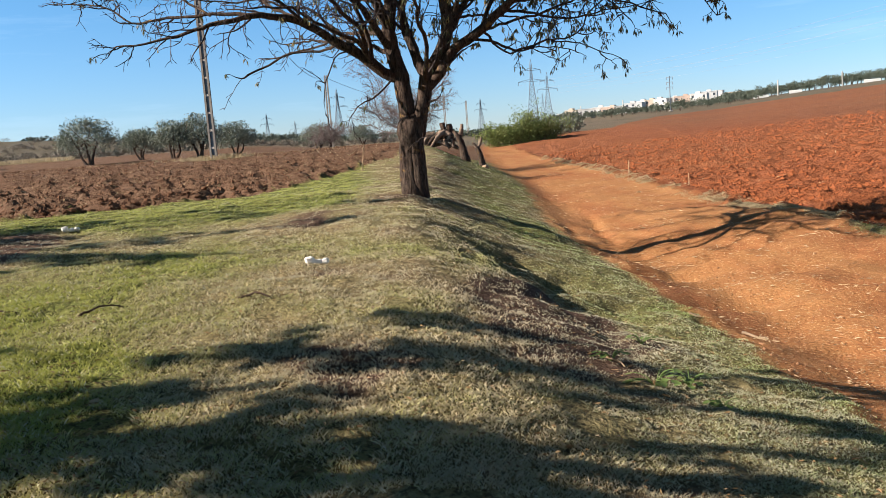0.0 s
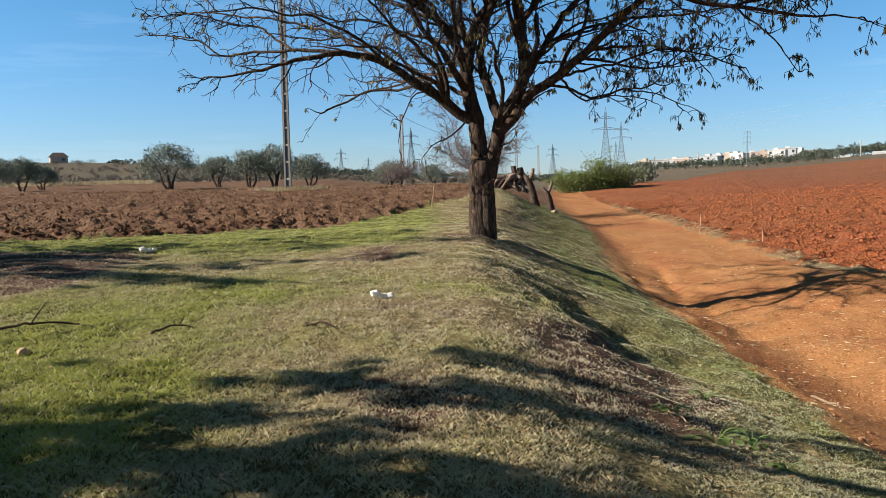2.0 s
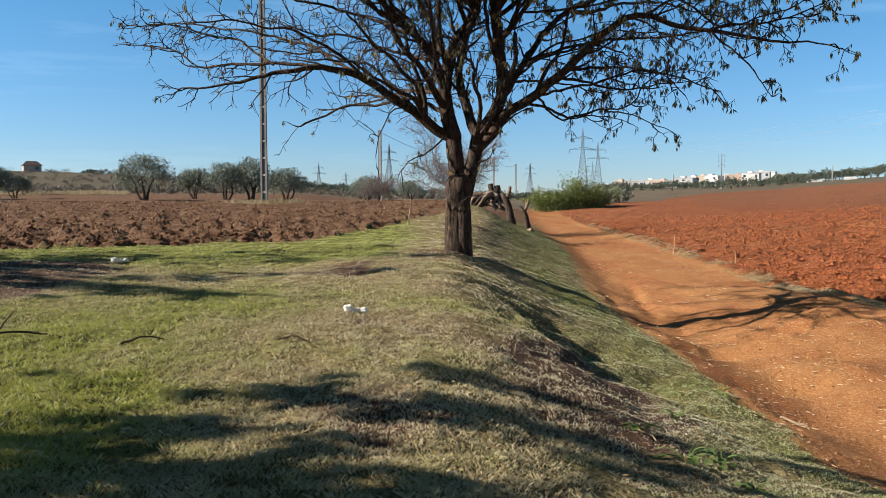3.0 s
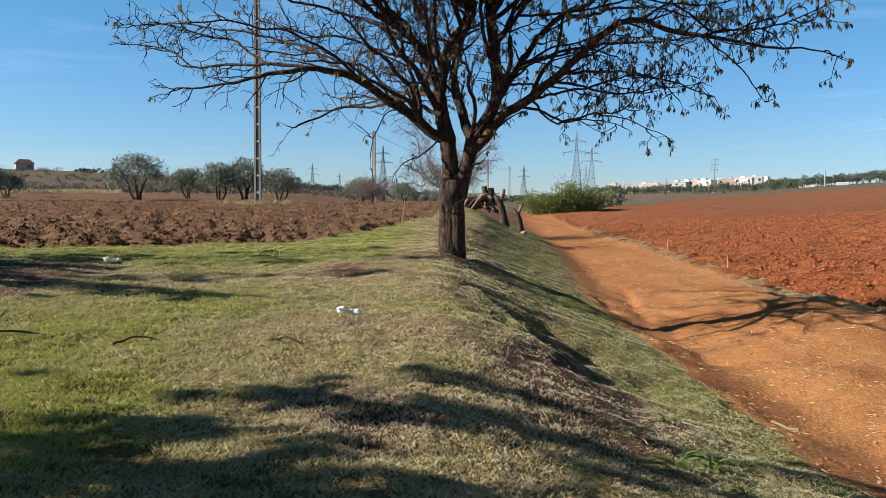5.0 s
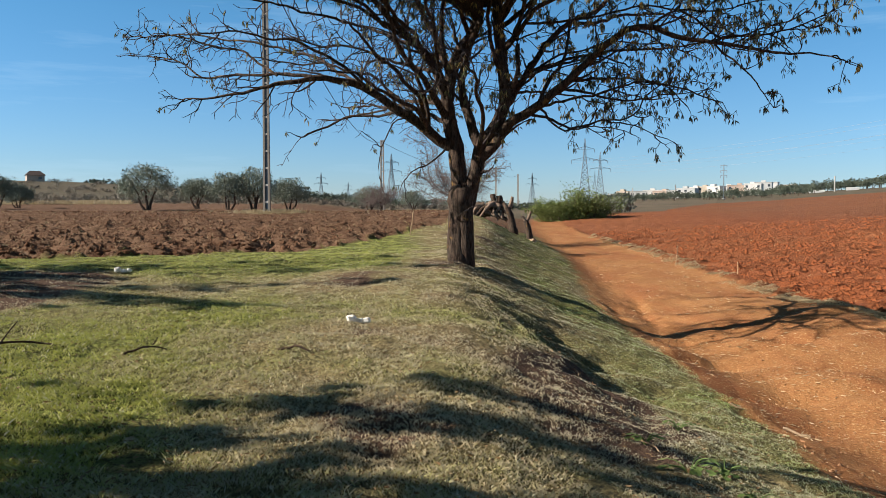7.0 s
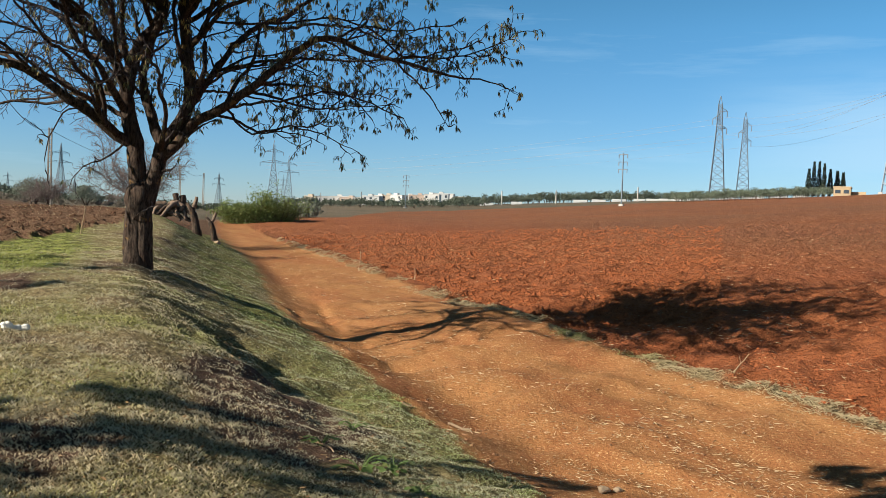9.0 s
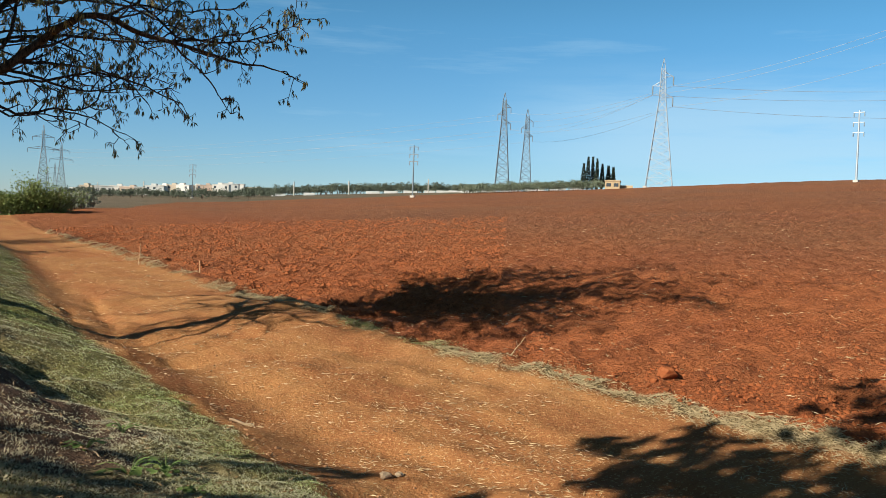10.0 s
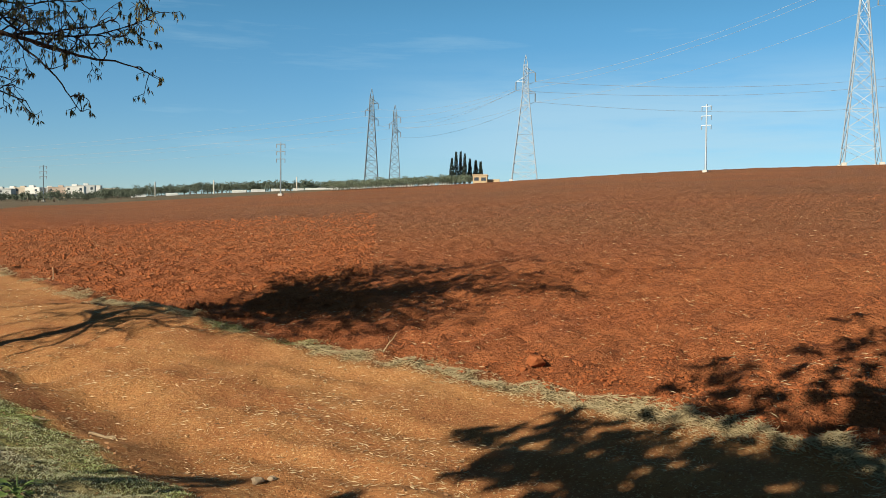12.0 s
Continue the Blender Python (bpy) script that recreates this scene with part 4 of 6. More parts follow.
def free_limbs(rng, height, reach, low=0.35, count=18):
    fork = 1.5
    limbs = [([(0, 0, -0.1), (0.05, 0.03, 0.6), (0.0, 0.0, fork)], 0.2, 0.17)]
    for k in range(count):
        a = 2 * math.pi * (k + 0.6 * rng.random()) / count
        out = reach * (0.55 + 0.45 * rng.random())
        up = height * (0.55 + 0.45 * rng.random()) if k % 2 else height * (low + 0.2 * rng.random())
        c, s = math.cos(a), math.sin(a)
        limbs.append(([(0.05 * c, 0.05 * s, fork - 0.15), (0.2 * out * c, 0.2 * out * s, fork + 0.35 * (up - fork)),
                       (0.55 * out * c, 0.55 * out * s, fork + 0.75 * (up - fork)), (out * c, out * s, up)], 0.09, 0.015))
    return limbs


# the neighbours in the row, whose shade falls across the bank and the track
RIM = [([(0, 0, 1.35), (0.3, 1.5, 2.6), (0.3, 3.2, 3.4), (0.2, 4.8, 3.6)], 0.09, 0.015),
       ([(0, 0, 1.35), (-0.5, 1.6, 3.2), (-1.2, 3.2, 4.5), (-1.4, 4.2, 5.0)], 0.09, 0.015),
       ([(0, 0, 1.35), (-0.3, 2.0, 3.4), (-0.5, 4.4, 5.0), (-0.5, 5.3, 4.5), (-0.5, 6.0, 3.6)], 0.07, 0.012, 3.6),
       ([(0, 0, 1.35), (0.3, 1.8, 3.4), (0.7, 3.8, 4.9), (0.9, 5.2, 5.4), (0.8, 5.8, 5.2)], 0.07, 0.012, 3.8)]
RIM_2 = [([(0, 0, 1.35), (-0.2, 1.6, 3.2), (-0.4, 3.2, 4.6), (-0.5, 4.6, 5.0)], 0.09, 0.015),
         ([(0, 0, 1.35), (-0.7, 1.6, 3.4), (-1.3, 3.2, 4.8), (-1.6, 4.5, 5.3)], 0.09, 0.015),
         ([(0, 0, 1.35), (0.3, 1.6, 3.2), (0.4, 3.0, 4.3), (0.4, 4.2, 4.6)], 0.09, 0.015),
         ([(0, 0, 1.35), (-0.9, 1.2, 3.6), (-1.8, 2.6, 5.2), (-2.5, 3.8, 5.9)], 0.09, 0.015)]
for n_, (x, y, h, reach, leaves, count, extra) in enumerate(((-7.7, -0.6, 7.0, 4.6, 1.0, 22, RIM), (-13.2, 1.9, 6.4, 4.6, 1.0, 22, []), (-14.6, 11.2, 7.2, 3.7, 0.45, 18, []), (-3.1, -0.3, 7.4, 5.1, 0.8, 24, RIM_2))):
    rng = np.random.default_rng(40 + n_)
    t_ = thing("almond_tree", x, y, float(smooth_z(x, y)), 0, "almond tree standing on the grass, casting shade over it", "tree", "almond trees")
    almond_tree(t_, free_limbs(rng, h, reach, 0.5 if n_ == 3 else 0.35, count) + extra, rng, lambda p, k=leaves: k, leaf=0.155 if n_ == 3 else 0.2, spacing=0.27, tuft=lambda p, k=38 if n_ == 3 else 27: k, fine=False, width=0.34)


def clump_crown(rng, centre, radii, n, leaf, lumps, squash=0.55, low=0.35):
    """Leaf clusters on the outside of many small lumps; uneven outline with gaps."""
    at, way = [], []
    for _ in range(lumps):
        d = unit(rng.normal(size=3))
        d[2] = abs(d[2]) * (0.75 + low) - low
        c = np.array(centre) + d * np.array(radii) * (0.45 + 0.5 * rng.random())
        r = np.array(radii).mean() * (0.2 + 0.22 * rng.random())
        k = max(4, n // lumps)
        q = rng.normal(size=(k, 3))
        q /= np.linalg.norm(q, axis=1)[:, None]
        at.append(c + q * r * (0.55 + 0.5 * rng.random((k, 1))) * np.array([1, 1, squash + 0.3]))
        way.append(q + rng.normal(size=(k, 3)) * 0.7)
    return leaf_cloud(np.concatenate(at), np.concatenate(way), leaf, rng, width=0.75, fold=0.15)


def olive_tree(x, y, height, width, seed, label, n=6800, material=None, bark=None, leaf=0.145, lean=0.2, group="olive trees"):
    rng = np.random.default_rng(seed)
    t_ = thing("olive_tree", x, y, float(smooth_z(x, y)) - 0.03, 0, label, "tree", group)
    stems = []
    for k in range(3):
        foot = np.array([(k - 1) * 0.13 * height / 4, rng.normal() * 0.1, -0.1])
        top = np.array([(k - 1) * width * 0.17 + rng.normal() * lean, rng.normal() * 0.4, height * (0.40 + 0.08 * rng.random())])
        p = curve_through([foot, foot * 0.55 + top * 0.45 + np.array([rng.normal() * 0.15, 0, -0.1]), top], 0.2)
        tb = Tubes()
        tb.add(p, np.linspace(0.13, 0.06, len(p)) * height / 4, 7, 0.3, rng)
        tb.make("trunk", bark or BARK, t_)
        stems.append(p)
    for k in range(9):
        p = stems[k % 3]
        a = 2 * math.pi * k / 9 + rng.random()
        e = np.array([math.cos(a) * width * 0.38, math.sin(a) * width * 0.36, height * (0.55 + 0.32 * rng.random())])
        s_ = p[int(len(p) * (0.45 + 0.5 * rng.random()))]
        q = curve_through([s_, s_ * 0.45 + e * 0.55 + rng.normal(size=3) * 0.12, e], 0.25)
        lb = Tubes()
        lb.add(q, np.linspace(0.05, 0.018, len(q)) * height / 4, 5)
        lb.make("limb", bark or BARK, t_)
    v, f = clump_crown(rng, (0, 0, height * 0.60), (width * 0.52, width * 0.46, height * 0.40), n, leaf, 70, 0.6, 0.8)
    array_object("crown", v, f, material or OLIVE, t_)
    return t_


def polar(az, d):
    return d * math.sin(radians(az)), d * math.cos(radians(az))

# ---- olive trees beyond the left field ----
for n_, (az, d, h, w) in enumerate(((-18.1, 88, 4.8, 6.4), (-15.0, 100, 3.8, 3.9), (-13.1, 92, 4.4, 4.8), (-11.5, 92, 4.7, 5.0), (-9.2, 100, 3.9, 4.6),
                                    (-3.9, 130, 4.4, 5.2), (-26.6, 108, 4.0, 5.0), (-25.4, 116, 3.1, 3.6), (-28.3, 104, 4.2, 5.5), (-1.0, 170, 4.0, 6.0))):
    x, y = polar(az, d)
    olive_tree(x, y, h, w, 100 + n_, "grey-green olive tree beyond the ploughed field")

# ---- far rows of trees ----
def far_row(name, label, az0, az1, d0, d1, count, h0, h1, material, seed, n=90, leaf=0.8, wide=1.2, lift=0.35):
    rng = np.random.default_rng(seed)
    vs, fs, k = [], [], 0
    tb = Tubes()
    for i in range(count):
        az, d, h = az0 + (az1 - az0) * (i + rng.random()) / count, d0 + (d1 - d0) * rng.random(), h0 + (h1 - h0) * rng.random()
        x, y = polar(az, d)
        z = float(smooth_z(x, y))
        v, f = clump_crown(rng, (x, y, z + h * (lift + (1 - lift) * 0.40)), (h * wide * 0.5, h * wide * 0.5, h * (1 - lift) * 0.62), n, leaf, 12)
        vs.append(v)
        fs.append(f + k)
        k += len(v)
        tb.add([(x, y, z - 0.2), (x + 0.1, y, z + h * (lift + 0.15))], [0.05 * h, 0.03 * h], 5)
    row = new(name)
    tagged(row, label, "trees", kind="stuff")
    array_object("crowns", np.concatenate(vs), np.concatenate(fs), material, row)
    tb.make("trunks", BARK, row)


far_row("tree_line", "distant dark green trees along the field edge", 22.3, 37.5, 320, 350, 84, 3.2, 4.9, FAR_GREEN, 1, 420, 0.42, 1.25, 0.10)
far_row("olive_grove", "rows of round olive trees at the far field edge", 36.9, 45.9, 205, 232, 70, 2.2, 2.9, GROVE, 2, 300, 0.30, 1.5, 0.14)
far_row("roadside_trees", "dark olive trees in front of the village", 11.6, 24.5, 245, 330, 60, 2.0, 3.6, FAR_GREEN, 3, 260, 0.42, 1.3, 0.16)
far_row("left_grove", "distant grey-green groves beyond the left field", -11, 7.5, 210, 290, 80, 1.6, 2.8, FAR_GREEN, 4, 170, 0.45, 1.6, 0.1)
far_row("crest_trees", "thin dark trees on the crest of the far rise", -22, -11, 330, 400, 40, 1.0, 2.2, FAR_GREEN, 8, 90, 0.7, 2.2, 0.0)
far_row("scrub_row", "grey leafless scrub on the far rise", -30, -11.5, 150, 330, 210, 0.8, 1.6, SCRUB, 5, 90, 0.32, 2.4, 0.0)
far_row("hedge", "low grey hedge beyond the field", -24, 4, 168, 190, 80, 0.8, 1.4, SCRUB, 6, 110, 0.35, 2.2, 0.0)

# cypresses by the pump house
def cypress(x, y, h, w, seed):
    rng = np.random.default_rng(seed)
    t_ = thing("cypress", x, y, float(smooth_z(x, y)), 0, "tall dark cypress beside the pump house", "tree", "cypresses")
    tb = Tubes()
    tb.add([(0, 0, -0.2), (0, 0, h * 0.5), (0, 0, h * 0.9)], [0.14, 0.1, 0.03], 6)
    tb.make("trunk", BARK, t_)
    n = 900
    f = rng.random(n) ** 1.5
    a = rng.random(n) * 2 * math.pi
    r = w * 0.62 * np.clip(1.03 - f, 0.02, 1) ** 0.9 * np.clip(f * 9, 0.3, 1) * (0.5 + 0.6 * rng.random(n))
    at = np.stack([np.cos(a) * r, np.sin(a) * r, f * h * 0.97 + 0.2], -1)
    way = np.stack([np.cos(a) * 0.5, np.sin(a) * 0.5, np.ones(n)], -1)
    v, fc = leaf_cloud(at, way, 0.5, rng, 0.4, 0.2)
    array_object("crown", v, fc, CYPRESS, t_)


for n_, (az, h, w) in enumerate(((44.8, 6.8, 1.5), (45.08, 8.6, 1.3), (45.38, 8.8, 1.2), (45.66, 8.0, 1.1), (46.0, 6.6, 1.2), (46.4, 6.2, 1.5), (46.72, 5.6, 1.1))):
    x, y = polar(az, 232 + (n_ % 3) * 2)
    cypress(x, y, h, w, 60 + n_)

# ---- pylons ----
def lattice(bm, w0, w1, z0, z1, n, bar):
    """Braced faces of a tapering square tower."""
    for k in range(n):
        a, b = k / n, (k + 1) / n
        za, zb = z0 + (z1 - z0) * a, z0 + (z1 - z0) * b
        ra, rb = (w0 + (w1 - w0) * a) / 2, (w0 + (w1 - w0) * b) / 2
        for i in range(4):
            c0, s0 = ((-1, -1), (1, -1), (1, 1), (-1, 1))[i]
            c1, s1 = ((1, -1), (1, 1), (-1, 1), (-1, -1))[i]
            beam(bm, (c0 * ra, s0 * ra, za), (c1 * rb, s1 * rb, zb), bar)
            beam(bm, (c1 * ra, s1 * ra, za), (c0 * rb, s0 * rb, zb), bar)
            beam(bm, (c0 * rb, s0 * rb, zb), (c1 * rb, s1 * rb, zb), bar * 0.8)


def pylon(name, label, h, base, arms, material, thick=0.16, neck=0.27):
    """arms: (height, reach, side); side 0 is both. Stands at the origin; moved by copy_thing."""
    t_ = new(name)
    tagged(t_, label, "pylon", "pylons")
    waist, top = h * 0.68, h * 0.92
    wb, ww, wt = base, base * neck, base * neck * 0.6
    for c, s in ((-1, -1), (1, -1), (1, 1), (-1, 1)):
        bm = bmesh.new()
        beam(bm, (c * wb / 2, s * wb / 2, -0.5), (c * ww / 2, s * ww / 2, waist), thick * 1.5)
        beam(bm, (c * ww / 2, s * ww / 2, waist), (c * wt / 2, s * wt / 2, top), thick * 1.3)
        part("leg", bm, material, t_)
        bm = bmesh.new()
        box(bm, c * wb / 2 - 0.5, c * wb / 2 + 0.5, s * wb / 2 - 0.5, s * wb / 2 + 0.5, -0.6, 0.35, 0.08)
        part("footing", bm, CONCRETE, t_, "concrete footing")
    bm = bmesh.new()
    lattice(bm, wb, ww, 0, waist, 9, thick * 0.75)
    lattice(bm, ww, wt, waist, top, 7, thick * 0.7)
    for c, s in ((-1, -1), (1, -1), (1, 1), (-1, 1)):
        beam(bm, (c * wt / 2, s * wt / 2, top), (0, 0, h), thick)
    part("bracing", bm, material, t_)
    for z, reach, side in arms:
        for s in ((-1, 1) if side == 0 else (side,)):
            bm = bmesh.new()
            w = wt
            for y_ in (-w / 2, w / 2):
                beam(bm, (0, y_, z), (s * reach, 0, z + 0.1), thick)
                beam(bm, (0, y_, z + h * 0.045), (s * reach, 0, z + 0.1), thick)
            for k in (0.35, 0.65):
                beam(bm, (s * reach * k, 0, z), (s * reach * k, 0, z + h * 0.045 * (1 - k)), thick * 0.7)
            arm = part("crossarm", bm, material, t_)
            bm = bmesh.new()
            bmesh.ops.create_cone(bm, segments=8, radius1=0.16, radius2=0.16, depth=2.2, matrix=Matrix.Translation((s * reach, 0, z - 1.1)), cap_ends=True)
            part("insulator", bm, DARK_STEEL, arm, "dark hanging insulator string")
    return t_


ARMS_3 = ((0.855, 2.6, 1), (0.785, 2.6, -1), (0.695, 2.6, 1))
ARMS_2 = ((0.82, 6.0, 0), (0.65, 8.5, 0))


def place_pylon(src, az, d, turn):
    x, y = polar(az, d)
    ob = copy_thing(src, pose(x, y, float(smooth_z(x, y)) + 0.1, 0, 0, turn))
    return ob, x, y, float(smooth_z(x, y))


def pylon_kind(label, h, base, arms, material, thick, neck):
    return pylon("pylon", label, h, base, [(h * a, r, s) for a, r, s in arms], material, thick, neck)


bright = pylon_kind("pale galvanised steel lattice pylon with three crossarms", 34, 7.0, ARMS_3, STEEL, 0.115, 0.25)
tall = pylon_kind("very tall pale galvanised steel lattice pylon on the hill", 50, 7.0, ARMS_3, STEEL, 0.125, 0.20)
dark = pylon_kind("tall steel lattice pylon seen dark against the sky", 41, 6.0, ARMS_3, DARK_STEEL, 0.17, 0.38)
wide = pylon_kind("hazy distant lattice pylon with two wide crossarms", 41, 8.0, ARMS_2, DARK_STEEL, 0.2, 0.22)
spots = {}
for key, src, h, az, d, turn in (("C", bright, 34, 49.65, 232, -50), ("D", tall, 50, 70.2, 196, -62), ("A", dark, 41, 39.4, 345, -42), ("B", dark, 41, 40.95, 392, -42),
                                 ("E", wide, 41, 10.40, 560, -10), ("F", wide, 41, 11.4, 740, -10), ("G", wide, 41, 6.95, 1080, 20), ("H", wide, 41, -7.12, 1100, 20), ("I", wide, 41, -2.46, 690, 20),
                                 ("J", wide, 41, 11.05, 1150, -10), ("K", wide, 41, -5.33, 1500, 20), ("L", wide, 41, -8.12, 1800, 20), ("M", wide, 41, -1.69, 1500, 20)):
    spots[key] = (*place_pylon(src, az, d, turn), h)
for src in (bright, tall, dark, wide):
    for o in (src, *src.children_recursive):
        bpy.data.objects.remove(o)


def span(a, b, sag, radius, name, label, material, n=20):
    t = np.linspace(0, 1, n)[:, None]
    p = np.array(a) * (1 - t) + np.array(b) * t
    p[:, 2] -= sag * 4 * (t * (1 - t))[:, 0]
    tb = Tubes()
    tb.add(p, np.full(n, radius), 5)
    ob = tb.make(name, material, None)
    return tagged(ob, label, "cable", "overhead wires")


def arm_tip(key, frac, reach, side, turn):
    ob, x, y, z, h = spots[key]
    return x + side * reach * math.cos(radians(turn)), y + side * reach * math.sin(radians(turn)), z + h * frac - 2.2


for frac, reach, side in ARMS_3:
    for a, ta, b, tb_ in (("A", -42, "C", -50), ("C", -50, "D", -62), ("B", -42, "C", -50)):
        span(arm_tip(a, frac, reach, side, ta), arm_tip(b, frac, reach, side, tb_), 3.0, 0.035, "power_cable", "thin pale overhead power cable between pylons", WIRE)
    for a, ta, end in (("A", -42, (120, 700, 42)), ("D", -62, (330, -150, 62)), ("B", -42, (150, 760, 40))):
        p = arm_tip(a, frac, reach, side, ta)
        span(p, (end[0] + side * reach, end[1], end[2] + (frac - 0.75) * 34), 5.0, 0.035, "power_cable", "thin pale overhead power cable between pylons", WIRE, 30)

far_end = polar(76, 330)
for frac, reach, side, z in ((0.855, 2.6, 1, 53.5), (0.785, 2.6, -1, 51.0), (0.695, 2.6, 1, 43.5)):
    span(arm_tip("C", frac, reach, side, -50), (*far_end, z), 3.5, 0.045, "power_cable", "thin pale overhead power cable between pylons", WIRE, 30)

# ---- timber and steel line poles ----
def line_pole(az, d, h, label, arms=3, material=None, r=0.16):
    x, y = polar(az, d)
    t_ = thing("utility_pole", x, y, float(smooth_z(x, y)), -az - 20, label, "utility pole", "line poles")
    tb = Tubes()
    tb.add([(0, 0, -0.5), (0, 0, h * 0.5), (0, 0, h)], [r, r * 0.85, r * 0.7], 8)
    tb.make("mast", material or DARK_STEEL, t_)
    for k in range(arms):
        bm = bmesh.new()
        z = h * (0.97 - 0.14 * k)
        beam(bm, (-0.95, 0, z), (0.95, 0, z), 0.16)
        arm = part("crossarm", bm, material or DARK_STEEL, t_)
        for s in (-0.9, 0.9):
            bm = bmesh.new()
            beam(bm, (s, 0, z), (s, 0, z - 0.75), 0.13)
            part("insulator", bm, DARK_STEEL, arm)
    bm = bmesh.new()
    box(bm, -0.45, 0.45, -0.45, 0.45, -0.5, 0.4, 0.05)
    part("footing", bm, CONCRETE, t_, "pale concrete footing")
    return t_


line_pole(19.16, 262, 10.2, "slim dark line pole with three crossarms, at the field edge")
line_pole(33.48, 178, 10.8, "slim dark line pole with three crossarms, in the red field")
line_pole(61.28, 168, 12.7, "slim pale line pole with three crossarms on the hill", material=STEEL, r=0.2)
for az, d, h in ((16.2, 330, 5.5), (25.6, 300, 5.0), (29.2, 290, 4.6), (34.5, 280, 4.5), (13.5, 400, 5.5)):
    x, y = polar(az, d)
    t_ = thing("fence_post", x, y, float(smooth_z(x, y)), 0, "pale concrete post far off by the trees", "post", "far posts")
    bm = bmesh.new()
    box(bm, -0.15, 0.15, -0.15, 0.15, -0.3, h, 0.03)
    part("shaft", bm, CONCRETE, t_)

# ---- concrete ladder poles on the left ----
def ladder_pole(az, d, h, w, web=True):
    x, y = polar(az, d)
    t_ = thing("concrete_pole", x, y, float(smooth_z(x, y)), -az - 24, "grey concrete ladder-section pole with dry grass at its foot", "utility pole", "concrete poles")
    for s in (-1, 1):
        bm = bmesh.new()
        beam(bm, (s * w * 0.48, 0, -0.5), (s * w * 0.32, 0, h), w * 0.34)
        part("upright", bm, POLE_CONCRETE, t_)
    z = 0.5
    while z < h:
        f = 1 - 0.4 * z / h
        bm = bmesh.new()
        box(bm, -w / 2 * f, w / 2 * f, -w * 0.10, w * 0.10, z, z + 0.09, 0.01)
        part("rung", bm, CONCRETE, t_)
        z += 0.78
    # an added near-black sheet gives the gap between the uprights its shade
    if web:
        bm = bmesh.new()
        box(bm, -w * 0.28, w * 0.28, -w * 0.05, w * 0.05, 0.0, h * 0.98)
        part("web", bm, GLASS_AND_SHADE, t_, "dark sheet standing in for the shade between the uprights")
    return x, y, float(smooth_z(x, y)) + h


p1 = ladder_pole(-10.66, 40.3, 11.5, 0.26)
p2 = ladder_pole(-3.07, 125, 10.6, 0.50, False)
p3 = ladder_pole(4.55, 190, 10.0, 0.42, False)
p4 = ladder_pole(6.0, 240, 10.0, 0.42, False)
for a, b, sag in ((p1, p2, 2.6), (p2, p3, 2.0), (p3, p4, 1.2)):
    span((a[0], a[1], a[2] - 0.3), (b[0], b[1], b[2] - 0.2), sag, 0.028, "pole_cable", "dark slack cable between concrete poles", CABLE, 30)

# ---- houses ----
def house(x, y, w, depth, floors, turn, wall, label, seed, flat=True, name="house", storey=2.7):
    rng = np.random.default_rng(seed)
    h = floors * storey
    t_ = thing(name, x, y, float(smooth_z(x, y)) - 0.1, turn, label, "house", "village houses")
    bm = bmesh.new()
    box(bm, -w / 2, w / 2, -depth / 2, depth / 2, -2.0, h)
    part("wall", bm, wall, t_)
    bm = bmesh.new()
    if flat:
        box(bm, -w / 2 - 0.15, w / 2 + 0.15, -depth / 2 - 0.15, depth / 2 + 0.15, h, h + 0.35, 0.05)
        roof = part("roof", bm, wall, t_, "flat roof with a parapet")
        if name == "house" and rng.random() < 0.7:
            bm = bmesh.new()
            sx = (rng.random() - 0.5) * w * 0.5
            box(bm, sx - 1.2, sx + 1.2, -1.5, 1.5, h + 0.35, h + 1.3, 0.05)
            part("stair_head", bm, wall, roof)
    else:
        vs = [bm.verts.new(c) for c in ((-w / 2 - 0.4, -depth / 2 - 0.4, h), (w / 2 + 0.4, -depth / 2 - 0.4, h), (w / 2 + 0.4, depth / 2 + 0.4, h), (-w / 2 - 0.4, depth / 2 + 0.4, h),
                                        (-w * 0.3, 0, h + 1.6), (w * 0.3, 0, h + 1.6))]
        for f in ((0, 1, 5, 4), (2, 3, 4, 5), (1, 2, 5), (3, 0, 4), (3, 2, 1, 0)):
            bm.faces.new([vs[i] for i in f])
        part("roof", bm, ROOF_DARK, t_, "dark hipped roof")
    n = max(2, int(w / 2.6))
    for fl in range(floors):
        for k in range(n):
            if rng.random() < 0.25:
                continue
            cx = -w / 2 + (k + 0.5) * w / n
            bm = bmesh.new()
            box(bm, cx - 0.6, cx + 0.6, -depth / 2 - 0.06, -depth / 2 + 0.1, fl * storey + 0.35 * storey, fl * storey + 0.78 * storey)
            part("window", bm, GLASS_AND_SHADE, t_)
    return t_


rng = np.random.default_rng(5)
walls = (WHITE_WALL, CREAM_WALL, WHITE_WALL, WHITE_WALL, PINK_WALL, WHITE_WALL, SHED_WALL)
names = ("white", "cream", "white", "white", "ochre", "white", "grey")
az, n_ = 12.0, 0
while az < 22.3:
    w = 5.0 + 6.5 * rng.random() ** 1.5
    d = 440 + 90 * rng.random()
    x, y = polar(az + math.degrees(w / 2 / d), d)
    eaves = 2.0 + d * math.tan(radians(np.interp(az, [12, 13.4, 16.4, 20.2, 21.4, 22.3], [1.36, 1.53, 1.68, 1.84, 2.05, 1.88]) - 0.2 * rng.random()))
    h = max(2.4, eaves - float(smooth_z(x, y)) + 0.1)
    fl = max(1, round(h / 2.8))
    k = n_ % 7
    house(x, y, w, 8, fl, -az - 25 + 24 * rng.random(), walls[k], "flat-roofed %s village house with dark windows" % names[k], 300 + n_, storey=h / fl)
    az += math.degrees(w / d) * (0.55 + 0.35 * rng.random())
    n_ += 1
